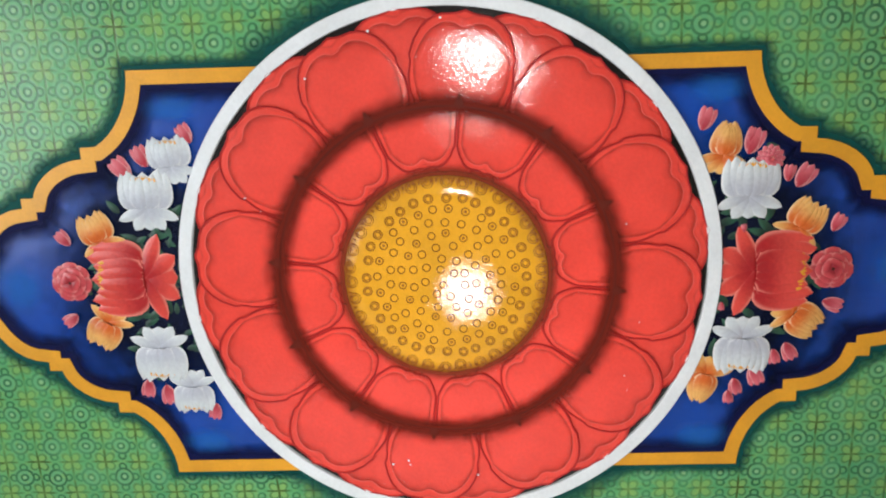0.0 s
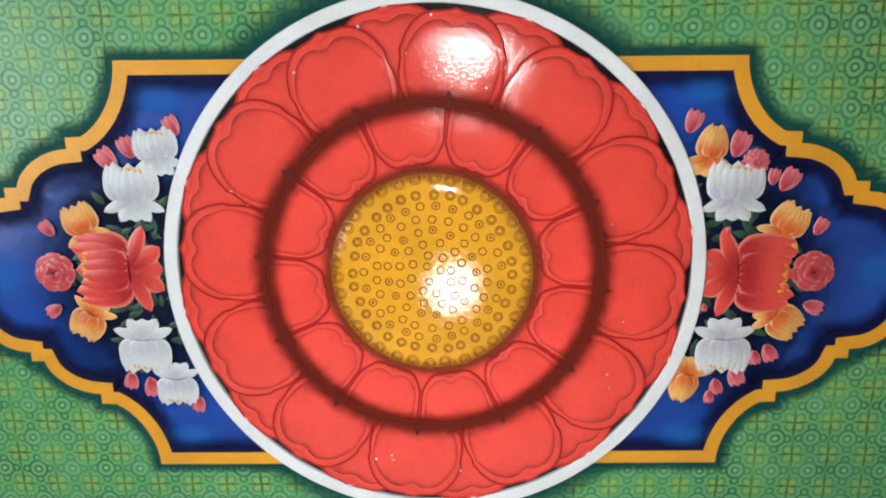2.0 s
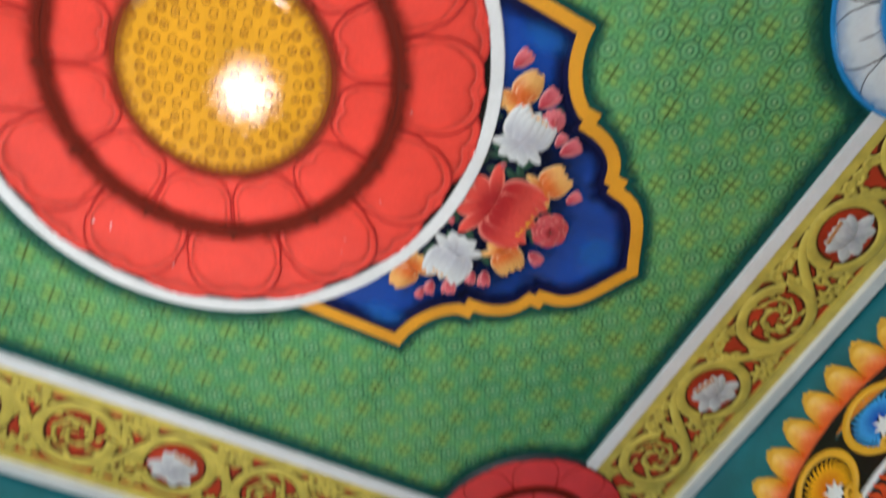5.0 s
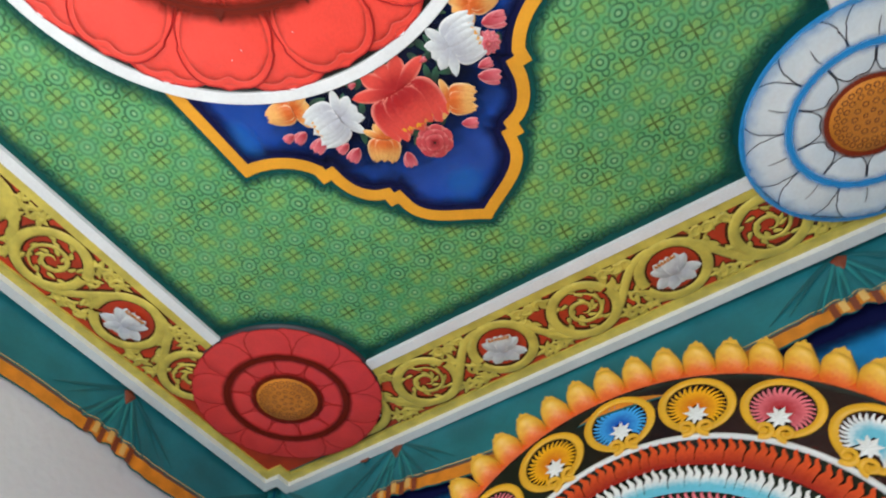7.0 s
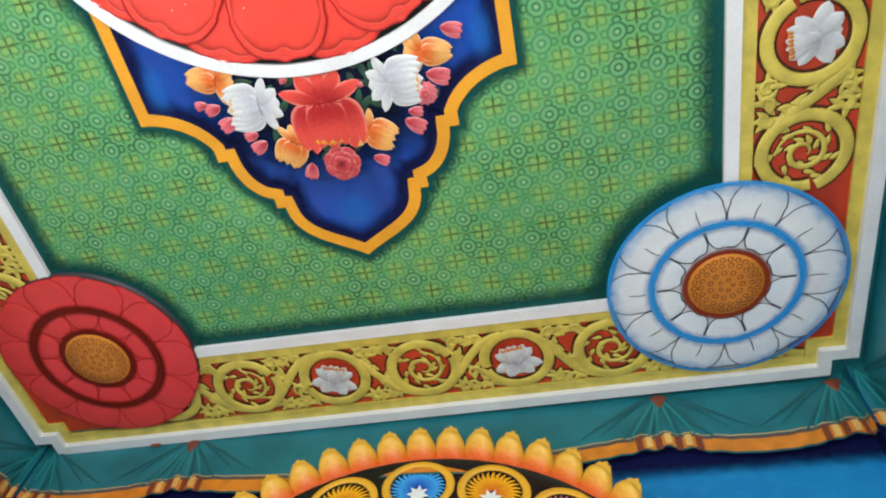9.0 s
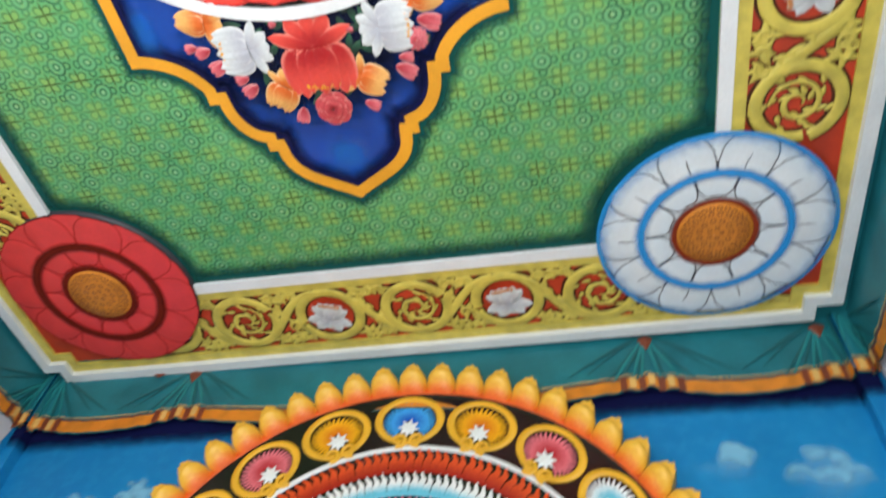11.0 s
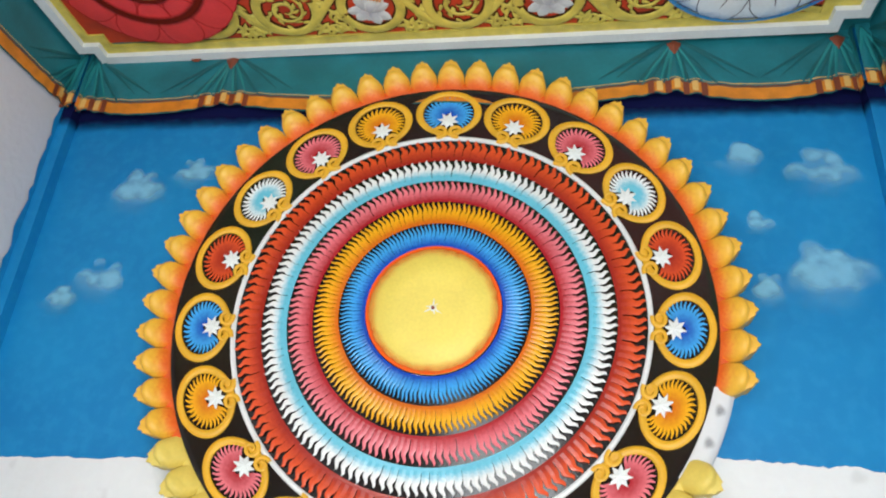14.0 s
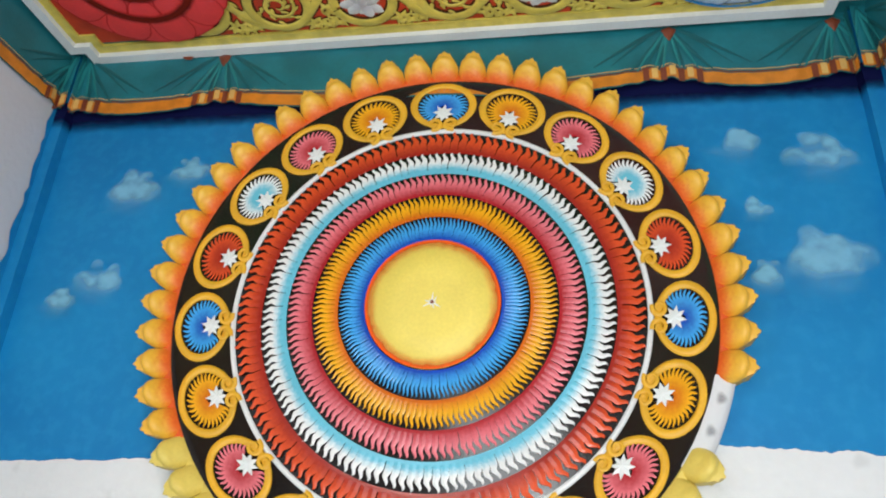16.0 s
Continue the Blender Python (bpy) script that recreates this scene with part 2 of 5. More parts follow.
GREEN_A, GREEN_B = (0.080, 0.335, 0.125), (0.130, 0.405, 0.140)
GREEN_MINT, GREEN_YELLOW, GREEN_DARK = (0.14, 0.40, 0.19), (0.30, 0.46, 0.08), (0.010, 0.080, 0.032)
SKY_A, SKY_B, SKY_C = (0.004, 0.180, 0.45), (0.006, 0.235, 0.53), (0.025, 0.32, 0.62)
RED, CRIMSON, DARK_RED = (0.88, 0.070, 0.048), (0.55, 0.03, 0.035), (0.14, 0.011, 0.004)
GOLD, AMBER, LEMON = (0.80, 0.36, 0.018), (0.78, 0.37, 0.02), (0.68, 0.52, 0.05)
MAT = dict(
    green=green_brocade(),
    teal_mist=airbrush("dark_teal_airbrush", (0.005, 0.075, 0.065), 0.8),
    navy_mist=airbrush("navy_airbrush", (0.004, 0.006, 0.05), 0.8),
    black_mist=airbrush("dark_navy_airbrush", (0.003, 0.006, 0.025), 0.6),
    dark_red_mist=airbrush("dark_red_airbrush", DARK_RED, 0.9),
    brown_mist=airbrush("brown_airbrush", (0.22, 0.03, 0.01), 0.9),
    blue_mist=airbrush("sky_blue_airbrush", (0.02, 0.28, 0.68), 0.8),
    light_mist=airbrush("pale_blue_airbrush", (0.02, 0.17, 0.62), 1.2, 0.5),
    cloud_mist=airbrush("pale_cloud_airbrush", (0.30, 0.66, 0.86), 1.5, 0.62),
    grey_mist=airbrush("grey_glue_stain", (0.30, 0.31, 0.34), 0.8, 0.5),
    bare=plaster("rough_bare_plaster", (0.74, 0.76, 0.78)),
    orange_mist=airbrush("orange_airbrush", (0.78, 0.10, 0.01), 0.9),
    blue=enamel("deep_blue_enamel", (0.002, 0.062, 0.40), 0.24, 0.3, 0.1, 5, gloss=0.5),
    gold=enamel("golden_yellow_enamel", GOLD, 0.35, 0.15),
    red=enamel("scarlet_enamel", RED, 0.11, 0.14, 0.12, gloss=0.65),
    red_deep=enamel("crimson_enamel", (0.74, 0.048, 0.045), 0.35, 0.2, 0.12),
    red_line=enamel("dark_red_line_paint", (0.46, 0.018, 0.016), 0.5, 0.2, gloss=0.2),
    # paler than the petals: the light on their lips, put into the colour
    lip_highlight=enamel("pale_red_lip_highlight", (0.88, 0.10, 0.075), 0.5, 0.15, gloss=0.2),
    groove_red=enamel("dark_maroon_paint", (0.12, 0.012, 0.005), 0.5, 0.2, gloss=0.15),
    black=enamel("black_brown_enamel", (0.012, 0.008, 0.007), 0.12, 0.3, 0.06, gloss=0.45),
    amber=enamel("amber_enamel", AMBER, 0.06, 0.15, 0.10),
    amber_line=enamel("brown_line_paint", (0.34, 0.115, 0.008), 0.4, 0.2, gloss=0.3),
    ochre=enamel("orange_ochre_enamel", (0.68, 0.235, 0.018), 0.45, 0.25),
    ochre_line=enamel("dark_orange_line_paint", (0.20, 0.045, 0.008), 0.45, 0.25),
    white=enamel("white_gloss_moulding_paint", (0.78, 0.81, 0.82), 0.35, 0.1),
    lotus_white=enamel("white_petal_enamel", (0.78, 0.82, 0.82), 0.4, 0.1, tip=(0.70, 0.78, 0.82)),
    ink=enamel("dark_ink_line_paint", (0.03, 0.03, 0.04), 0.5, 0.2),
    lemon=enamel("golden_roundel_enamel", (0.80, 0.43, 0.02), 0.45, 0.22),
    scroll=enamel("olive_yellow_enamel", (0.69, 0.57, 0.10), 0.4, 0.3, 0.3, 20),
    # brown outlines of the scrolls, and the shadow beside them as colour
    scroll_shade=enamel("dark_brown_outline_and_shade", (0.085, 0.028, 0.010), 0.5, 0.3, gloss=0.2),
    field_red=enamel("brick_red_ground_paint", (0.58, 0.048, 0.012), 0.5, 0.35),
    teal=enamel("teal_curtain_paint", (0.012, 0.185, 0.222), 0.45, 0.3, 0.1, 6),
    teal_line=enamel("dark_teal_fold_paint", (0.007, 0.115, 0.13), 0.5, 0.2),
    teal_high=enamel("light_teal_fold_paint", (0.016, 0.235, 0.245), 0.5, 0.2),
    hem=enamel("orange_hem_paint", (0.74, 0.25, 0.02), 0.45, 0.25, 0.1, 20),
    hem_dark=enamel("brown_hem_fold_paint", (0.22, 0.05, 0.02), 0.5, 0.2),
    hem_light=enamel("pale_hem_fold_paint", (0.78, 0.48, 0.14), 0.5, 0.2),
    navy=enamel("dark_navy_paint", (0.006, 0.010, 0.055), 0.5, 0.2),
    sky=sky_blue_wall(),
    plaster=plaster("white_plaster", (0.62, 0.63, 0.66)),
    wash=plaster("white_primer_paint", (0.80, 0.82, 0.83), 0.7),
    concrete=plaster("grey_concrete", (0.34, 0.33, 0.31)),
    soil=plaster("dry_ground", (0.30, 0.25, 0.18)),
    sun=enamel("sunflower_yellow_enamel", (0.84, 0.68, 0.13), 0.5, 0.08, 0.05),
    petal_orange=enamel("orange_to_yellow_petal_paint", (0.80, 0.13, 0.015), 0.42, 0.12, tip=(0.82, 0.46, 0.045), lo=0.02, hi=0.46),
    lip_orange=enamel("orange_red_lip_paint", (0.78, 0.12, 0.02), 0.3, 0.2),
    petal_pale=enamel("pale_yellow_petal_primer", (0.74, 0.58, 0.12), 0.5, 0.15),
    flame_blue=enamel("blue_flame_enamel", (0.006, 0.06, 0.46), 0.24, 0.1, gloss=0.32, tip=(0.05, 0.36, 0.78), lo=0.0, hi=0.6),
    flame_orange=enamel("orange_flame_enamel", (0.66, 0.14, 0.008), 0.24, 0.1, gloss=0.32, tip=(0.83, 0.40, 0.01), lo=0.0, hi=0.6),
    flame_pink=enamel("pink_flame_enamel", (0.40, 0.012, 0.02), 0.24, 0.1, gloss=0.32, tip=(0.80, 0.20, 0.24), lo=0.0, hi=0.75),
    flame_white=enamel("white_flame_enamel", (0.14, 0.52, 0.68), 0.24, 0.1, gloss=0.32, tip=(0.80, 0.82, 0.82), lo=0.22, hi=0.62),
    flame_red=enamel("red_flame_enamel", (0.34, 0.02, 0.012), 0.24, 0.1, gloss=0.32, tip=(0.72, 0.085, 0.02), lo=0.0, hi=0.75),
    f_red=enamel("red_lotus_paint", (0.42, 0.012, 0.015), 0.3, 0.15, tip=(0.74, 0.07, 0.05), rimmed=(0.84, 0.26, 0.20)),
    f_rose=enamel("rose_paint", (0.35, 0.02, 0.03), 0.3, 0.15, tip=(0.62, 0.07, 0.08), rimmed=(0.80, 0.26, 0.24)),
    f_pink=enamel("pink_bud_paint", (0.45, 0.04, 0.06), 0.3, 0.15, tip=(0.68, 0.14, 0.17), rimmed=(0.80, 0.38, 0.38), gloss=0.3),
    f_white=enamel("white_lotus_paint", (0.48, 0.50, 0.56), 0.3, 0.1, tip=(0.64, 0.68, 0.69), rimmed=(0.76, 0.78, 0.77)),
    f_yellow=enamel("apricot_lotus_paint", (0.66, 0.13, 0.02), 0.35, 0.15, tip=(0.84, 0.44, 0.13), rimmed=(0.88, 0.64, 0.36), gloss=0.3),
    f_leaf=enamel("dark_leaf_paint", (0.008, 0.04, 0.025), 0.4, 0.3, tip=(0.02, 0.10, 0.05)),
)


# ---- shaping helpers ----
def part(name, bm, material, parent, label="", smooth=False):
    me = bpy.data.meshes.new(name)
    bm.to_mesh(me)
    bm.free()
    me.materials.append(MAT[material])
    if smooth:
        me.polygons.foreach_set("use_smooth", [True] * len(me.polygons))
    ob = new(name, me)
    ob.parent = parent
    return tagged(ob, label)


def same(ob, parent, m):
    """Another piece on the same mesh."""
    o = new(ob.name, ob.data)
    o.parent, o.matrix_basis = parent, m
    return o


def thing(name, m, label, category, group="", kind=""):
    ob = new(name)
    ob.empty_display_size = 0.1
    ob.matrix_world = m
    return tagged(ob, label, category, group, kind)


def grid(bm, rows, closed=False, vs=None):
    """Quads between rows of points; UV y runs from the first row to the last."""
    uv = bm.loops.layers.uv.verify()
    made = [[bm.verts.new(p) for p in row] for row in rows]
    n = len(rows[0])
    vs = vs or [i / (len(rows) - 1) for i in range(len(rows))]
    for i in range(len(rows) - 1):
        for j in range(n if closed else n - 1):
            k = (j + 1) % n
            f = bm.faces.new((made[i][j], made[i][k], made[i + 1][k], made[i + 1][j]))
            for loop, (a, b) in zip(f.loops, ((j, i), (j + 1, i), (j + 1, i + 1), (j, i + 1))):
                loop[uv].uv = (a / max(1, n - 1), vs[b])
    return bm


def lathe(profile, n=96, vs=None, a0=0.0, a1=2 * math.pi):
    bm = bmesh.new()
    full = a1 - a0 > 6.28
    steps = [a0 + (a1 - a0) * i / n for i in range(n if full else n + 1)]
    grid(bm, [[(r * math.cos(a), r * math.sin(a), h) for a in steps] for r, h in profile], full, vs)
    return bm


def prism(pts, h0, h1, bm=None, chamfer=0.0):
    bm = bm or bmesh.new()
    low = [bm.verts.new((x, y, h0)) for x, y in pts]
    if chamfer:
        mid = [bm.verts.new((x, y, h1 - chamfer)) for x, y in pts]
        ins = offset(pts, chamfer)
        top = [bm.verts.new((x, y, h1)) for x, y in ins]
        loops = (low, mid, top)
    else:
        top = [bm.verts.new((x, y, h1)) for x, y in pts]
        loops = (low, top)
    n = len(pts)
    for a, b in zip(loops, loops[1:]):
        for i in range(n):
            bm.faces.new((a[i], a[(i + 1) % n], b[(i + 1) % n], b[i]))
    bm.faces.new(top)
    return bm


def area(pts):
    return 0.5 * sum(a[0] * b[1] - b[0] * a[1] for a, b in zip(pts, pts[1:] + pts[:1]))


def offset(pts, d, cap=2.2):
    """A closed outline moved inwards by d."""
    n, out, sgn = len(pts), [], 1 if area(pts) > 0 else -1
    for i in range(n):
        p, q, r = (Vector(pts[j % n]) for j in (i - 1, i, i + 1))
        e, f = (q - p).normalized(), (r - q).normalized()
        a, b = Vector((-e.y, e.x)) * sgn, Vector((-f.y, f.x)) * sgn
        m = (a + b)
        m = m.normalized() if m.length > 1e-6 else a
        k = min(cap, 1 / max(0.3, m.dot(a)))
        out.append(tuple(q + m * d * k))
    ring = [Vector(p) for p in pts]

    def gap(p):
        best = 9.0
        for i in range(n):
            a, b = ring[i], ring[(i + 1) % n]
            e = b - a
            t = max(0.0, min(1.0, (p - a).dot(e) / max(1e-9, e.dot(e))))
            best = min(best, (p - a - e * t).length)
        return best

    good = [i for i in range(n) if gap(Vector(out[i])) > abs(d) * 0.96 - 1e-5]
    if not good:
        return out
    return [out[min(good, key=lambda g: min((g - i) % n, (i - g) % n))] for i in range(n)]


def strip(a, b, h):
    """A flat closed strip between outline a (UV y 1) and outline b (UV y 0)."""
    bm = bmesh.new()
    grid(bm, [[(x, y, h) for x, y in b], [(x, y, h) for x, y in a]], True)
    return bm


def band(a, b, h0, h1):
    """A raised closed band between two outlines."""
    bm = bmesh.new()
    grid(bm, [[(x, y, z) for x, y in o] for o, z in ((a, h0), (a, h1), (b, h1), (b, h0))], True)
    return bm


def tube(pts, r, bm=None, sides=6, taper=True, flat=0.6):
    """A rounded bead along points (u, v, h), flattened towards its ground."""
    bm = bm or bmesh.new()
    rows, n = [], len(pts)
    for i, p in enumerate(pts):
        a, b = Vector(pts[max(0, i - 1)]), Vector(pts[min(n - 1, i + 1)])
        t = (b - a)
        side = Vector((-t.y, t.x, 0))
        side = side.normalized() if side.length > 1e-7 else Vector((1, 0, 0))
        k = r * (1 if not taper else max(0.25, math.sin(math.pi * min(1, (i + 0.6) / n * 1.05)) ** 0.5))
        rows.append([tuple(Vector(p) + side * k * math.cos(c) + Vector((0, 0, flat * k * math.sin(c))))
                     for c in (math.pi * j / (sides - 1) for j in range(sides))])
    return grid(bm, rows)


def blade(bm, u, v, length, width, angle, h, puff=0.004, point=1.0, bend=0.0, n=6, blunt=0.0):
    """A domed almond petal from (u, v) along angle (degrees); UV y runs from root to tip."""
    a = radians(angle)
    ca, sa = math.cos(a), math.sin(a)
    rows = []
    for i in range(n + 1):
        s = i / n
        w = width * 0.5 * (math.sin(math.pi * min(1.0, s ** (0.75 * point) * 0.97 + 0.03)) ** 0.8 + 0.02)
        full = width * 0.5 * min(1.0, (s + 0.03) / 0.45) ** 0.6 * math.sqrt(max(0.0004, 1 - max(0.0, (s - 0.5) / 0.5) ** 2.6))
        w = w + (full - w) * blunt
        row = []
        for j in (-1, -0.5, 0, 0.5, 1):
            x, y = length * s, w * j + bend * length * s * s
            z0 = h + 0.5 * puff * (1 - j * j) * (0.3 + 0.7 * math.sin(math.pi * min(1, s * 0.9 + 0.1)))
            row.append((u + x * ca - y * sa, v + x * sa + y * ca, z0))
        rows.append(row)
    return grid(bm, rows)


def arc(cx, cy, rx, ry, a0, a1, n=10):
    return [(cx + rx * math.cos(radians(a0 + (a1 - a0) * i / n)), cy + ry * math.sin(radians(a0 + (a1 - a0) * i / n))) for i in range(n + 1)]


def bezier(p0, p1, p2, p3, n=10):
    out = []
    for i in range(n + 1):
        t = i / n
        k = ((1 - t) ** 3, 3 * t * (1 - t) ** 2, 3 * t * t * (1 - t), t ** 3)
        out.append(tuple(sum(c * p[d] for c, p in zip(k, (p0, p1, p2, p3))) for d in (0, 1)))
    return out


def box(x0, x1, y0, y1, z0, z1, bm=None):
    bm = bm or bmesh.new()
    v = [bm.verts.new((x, y, z)) for z in (z0, z1) for y in (y0, y1) for x in (x0, x1)]
    for q in ((0, 2, 3, 1), (4, 5, 7, 6), (0, 1, 5, 4), (2, 6, 7, 3), (0, 4, 6, 2), (1, 3, 7, 5)):
        bm.faces.new([v[i] for i in q])
    return bm


def structure(name, bm, material, label, category):
    return tagged(part(name, bm, material, None), label, category, "", "structure")


# ---- the room ----
SIDE = 1.295
structure("floor", box(-1.5, 1.5, -2.4, 2.0, -0.1, 0), "concrete", "plain grey concrete floor of the small shrine room", "floor")
structure("ground", box(-40, 40, -60, -2.4, -0.3, -0.06), "soil", "dry earth ground outside the doorway", "ground")
structure("ceiling", box(-1.5, 1.5, -2.4, 2.0, H, H + 0.12), "teal", "painted ceiling with teal margin", "ceiling")
structure("wall_west", box(-1.5, -SIDE, -2.4, 2.0, 0, H), "plaster", "bare white plastered side wall with scuffs", "wall")
structure("wall_east", box(SIDE, 1.5, -2.4, 2.0, 0, H), "plaster", "bare white plastered side wall", "wall")
south = box(-SIDE, -0.35, -2.4, -2.2, 0, H)
box(0.95, SIDE, -2.4, -2.2, 0, H, south)
box(-0.35, 0.95, -2.4, -2.2, 2.1, H, south)
structure("wall_south", south, "plaster", "plain white wall with an open doorway", "wall")
wall_north = structure("wall_north", box(-SIDE, SIDE, WALL, 2.0, 0, H), "sky", "sky blue painted wall behind the wheel", "wall")

# the white, still unpainted lower wall, with a ragged brushed edge
rnd = random.Random(3)


def ragged(x0, x1, z0, z1, amp, n=70):
    pts, z = [], 0.0
    for i in range(n + 1):
        z = 0.86 * z + rnd.uniform(-amp, amp)
        k = i / n
        pts.append((x0 + (x1 - x0) * k, z0 + (z1 - z0) * k + z))
    return pts


edge = ragged(-1.254, -0.3, 1.630, 1.655, 0.0022, 110) + ragged(-0.25, 0.6, 1.655, 1.70, 0.003, 20) + ragged(0.65, 1.241, 1.722, 1.692, 0.003, 90)
bm = bmesh.new()
grid(bm, [[(x, WALL - 0.004, 0.0) for x, z in edge], [(x, WALL - 0.004, z) for x, z in edge]])
part("primer_coat", bm, "wash", wall_north, "white primer on the lower wall with a ragged brushed edge")

# corner pilasters
PIN = {-1: -1.256, 1: 1.243}
PF = 1.748
for sgn, name in ((-1, "pilaster"), (1, "pilaster")):
    x0, x1 = sorted((PIN[sgn], sgn * SIDE))
    pil = structure(name, box(x0, x1, PF, WALL, 0, H), "sky", "narrow sky blue corner pilaster, half painted", "pilaster")
    bm = bmesh.new()
    pts = []
    for i in range(60):
        pts.append((PF - 0.02 + rnd.uniform(-0.012, 0.012), 1.2 + i * 0.027))
    grid(bm, [[(sgn * (SIDE - 0.003), y, z) for y, z in pts], [(sgn * (SIDE - 0.003), PF + 0.005, z) for y, z in pts]])
    part("paint_overlap", bm, "sky", pil, "ragged blue paint edge on the white wall")

# ---- painted ceiling ----
CX, CY = 0.002, 0.062
TOP = pose(0, 0, H, 180, 0, 0)          # things on the ceiling: u = x, v = -y, h downwards
field = part("painted_field", box(-0.92, 0.92, -1.40, 1.30, 0.0, 0.002), "green", None)
field.matrix_world = TOP
tagged(field, "green painted ceiling field with a repeated rosette brocade pattern", "ceiling painting", "", "structure")


def rect(x, y0, y1):
    return [(-x, -y0), (x, -y0), (x, -y1), (-x, -y1)]


Y_IN, X_IN, Y_BACK = 1.393, 0.8985, -1.29
part("painted_margin", strip(rect(X_IN, Y_BACK, Y_IN), rect(X_IN - 0.07, Y_BACK + 0.07, Y_IN - 0.07), 0.0035), "teal_mist", field, "dark teal sprayed edge")


# cusped blue panel
def half_outline():
    p = [(0.475, 0.715)]
    p += bezier((0.475, 0.715), (0.412, 0.716), (0.345, 0.752), (0.316, 0.806))[1:]
    p += [(0.315, 0.841), (0.290, 0.841)]
    p += bezier((0.290, 0.841), (0.288, 0.90), (0.25, 0.955), (0.206, 0.966))[1:]
    p += [(0.206, 0.995), (0.184, 0.995)]
    p += bezier((0.184, 0.995), (0.180, 1.10), (0.080, 1.118), (0.0, 1.174))[1:]
    return p


half = [(x, y - 0.046) for x, y in half_outline()]
quarter2 = [(-x, y) for x, y in half[::-1][1:]]
outline = half + quarter2
outline = [(x * 1.02, y * 1.005) for x, y in outline] + [(x, -y) for x, y in outline[::-1]]
panel = thing("cusped_panel", pose(CX, CY, H, 180, 0, 0), "deep blue cusped ceiling panel with golden border and painted flowers", "ceiling panel")
panel.scale = (0.957, 0.966, 1)
part("teal_halo", strip(offset(outline, 0.0), offset(outline, -0.045, 1.05), 0.004), "teal_mist", panel, "dark teal sprayed halo")
inner = offset(outline, 0.031)
part("border", band(outline, inner, 0.002, 0.009), "gold", panel, "golden yellow border band")
bm = prism(inner, 0.002, 0.006)
bmesh.ops.triangulate(bm, faces=[f for f in bm.faces if len(f.verts) > 4])
part("blue_ground", bm, "blue", panel, "deep blue ground")
part("navy_edge", strip(inner, offset(outline, 0.085), 0.0068), "navy_mist", panel, "navy sprayed edge")


def fade_disc(cx, cy, rx, ry, h, n=32, ang=0.0, lob=0.0, k=5):
    bm = bmesh.new()
    ca, sa = math.cos(radians(ang)), math.sin(radians(ang))
    rows = []
    for s in (1.0, 0.75, 0.5, 0.25, 0.01):
        row = []
        for i in range(n):
            a = 2 * math.pi * i / n
            q = 1 + lob * math.sin(k * a + 1.3) * s
            x, y = rx * s * q * math.cos(a), ry * s * q * math.sin(a)
            row.append((cx + x * ca - y * sa, cy + x * sa + y * ca, h))
        rows.append(row)
    return grid(bm, rows, True, [0.0, 0.22, 0.5, 0.85, 1.0])


for sgn in (1, -1):
    part("bouquet_shade", fade_disc(0, sgn * -0.655, 0.40, 0.33, 0.0076), "black_mist", panel, "near-black sprayed ground behind the flowers")
    part("bouquet_shade", fade_disc(0, sgn * -0.655, 0.33, 0.24, 0.0079), "black_mist", panel, "near-black sprayed ground behind the flowers")
    part("blue_glow", fade_disc(0, sgn * -0.99, 0.10, 0.09, 0.0072), "light_mist", panel, "brighter blue sprayed patch")
    for sx in (1, -1):
        part("blue_glow", fade_disc(sx * 0.40, sgn * -0.585, 0.05, 0.10, 0.0072), "light_mist", panel, "brighter blue sprayed patch")


# painted flowers; the angle is the way the bloom opens, degrees from +x towards -y
class Bloom:
    """Collects the petals of one flower: the first is the flower's own mesh, the rest hang under it."""

    def __init__(self, name, mat, parent, label):
        self.name, self.mat, self.parent, self.label, self.root = name, mat, parent, label, None

    def petal(self, *args, **kw):
        kw.setdefault("blunt", 0.55)
        kw.setdefault("n", 8)
        bm = blade(bmesh.new(), *args, **kw)
        if self.root is None:
            self.root = part(self.name, bm, self.mat, self.parent, self.label, True)
        else:
            part("petal", bm, self.mat, self.root, "", True)


def lotus(name, mat, u, v, size, ang, stamens=True, parent=None, label="", slim=1.0):
    b = Bloom(name, mat, parent, label)
    ca, sa = math.cos(radians(ang)), math.sin(radians(ang))
    for k, (a, ln, wd) in enumerate(((180, 0.42, 0.40), (146, 0.50, 0.28), (214, 0.50, 0.28), (112, 0.60, 0.22), (248, 0.60, 0.22))):
        b.petal(u, v, size * ln, size * wd, ang + a, 0.010 + 0.0006 * k, 0.006)
    for k, (a, ln) in enumerate(((-66, 0.60), (66, 0.60), (-46, 0.66), (46, 0.66), (0, 0.66), (-30, 0.60), (30, 0.60), (-12, 0.56), (12, 0.56))):
        off = a / 62 * 0.27 * size * slim
        b.petal(u - sa * off * 0.8, v + ca * off * 0.8, size * ln, size * 0.35 * (0.6 + 0.4 * slim), ang + a * 0.62 * slim, 0.013 + 0.0007 * k, 0.009, 0.72, bend=-0.45 * a / 62)
    if stamens:
        bm = bmesh.new()
        for i in range(-5, 6):
            blade(bm, u + ca * size * 0.45 - sa * i * size * 0.042, v + sa * size * 0.45 + ca * i * size * 0.042, size * (0.14 - 0.008 * abs(i)), size * 0.06, ang, 0.0183, 0.002, n=3)
        tagged(part("stamen_tuft", bm, "gold", b.root, "golden stamens"), kind="stuff")
    return b.root


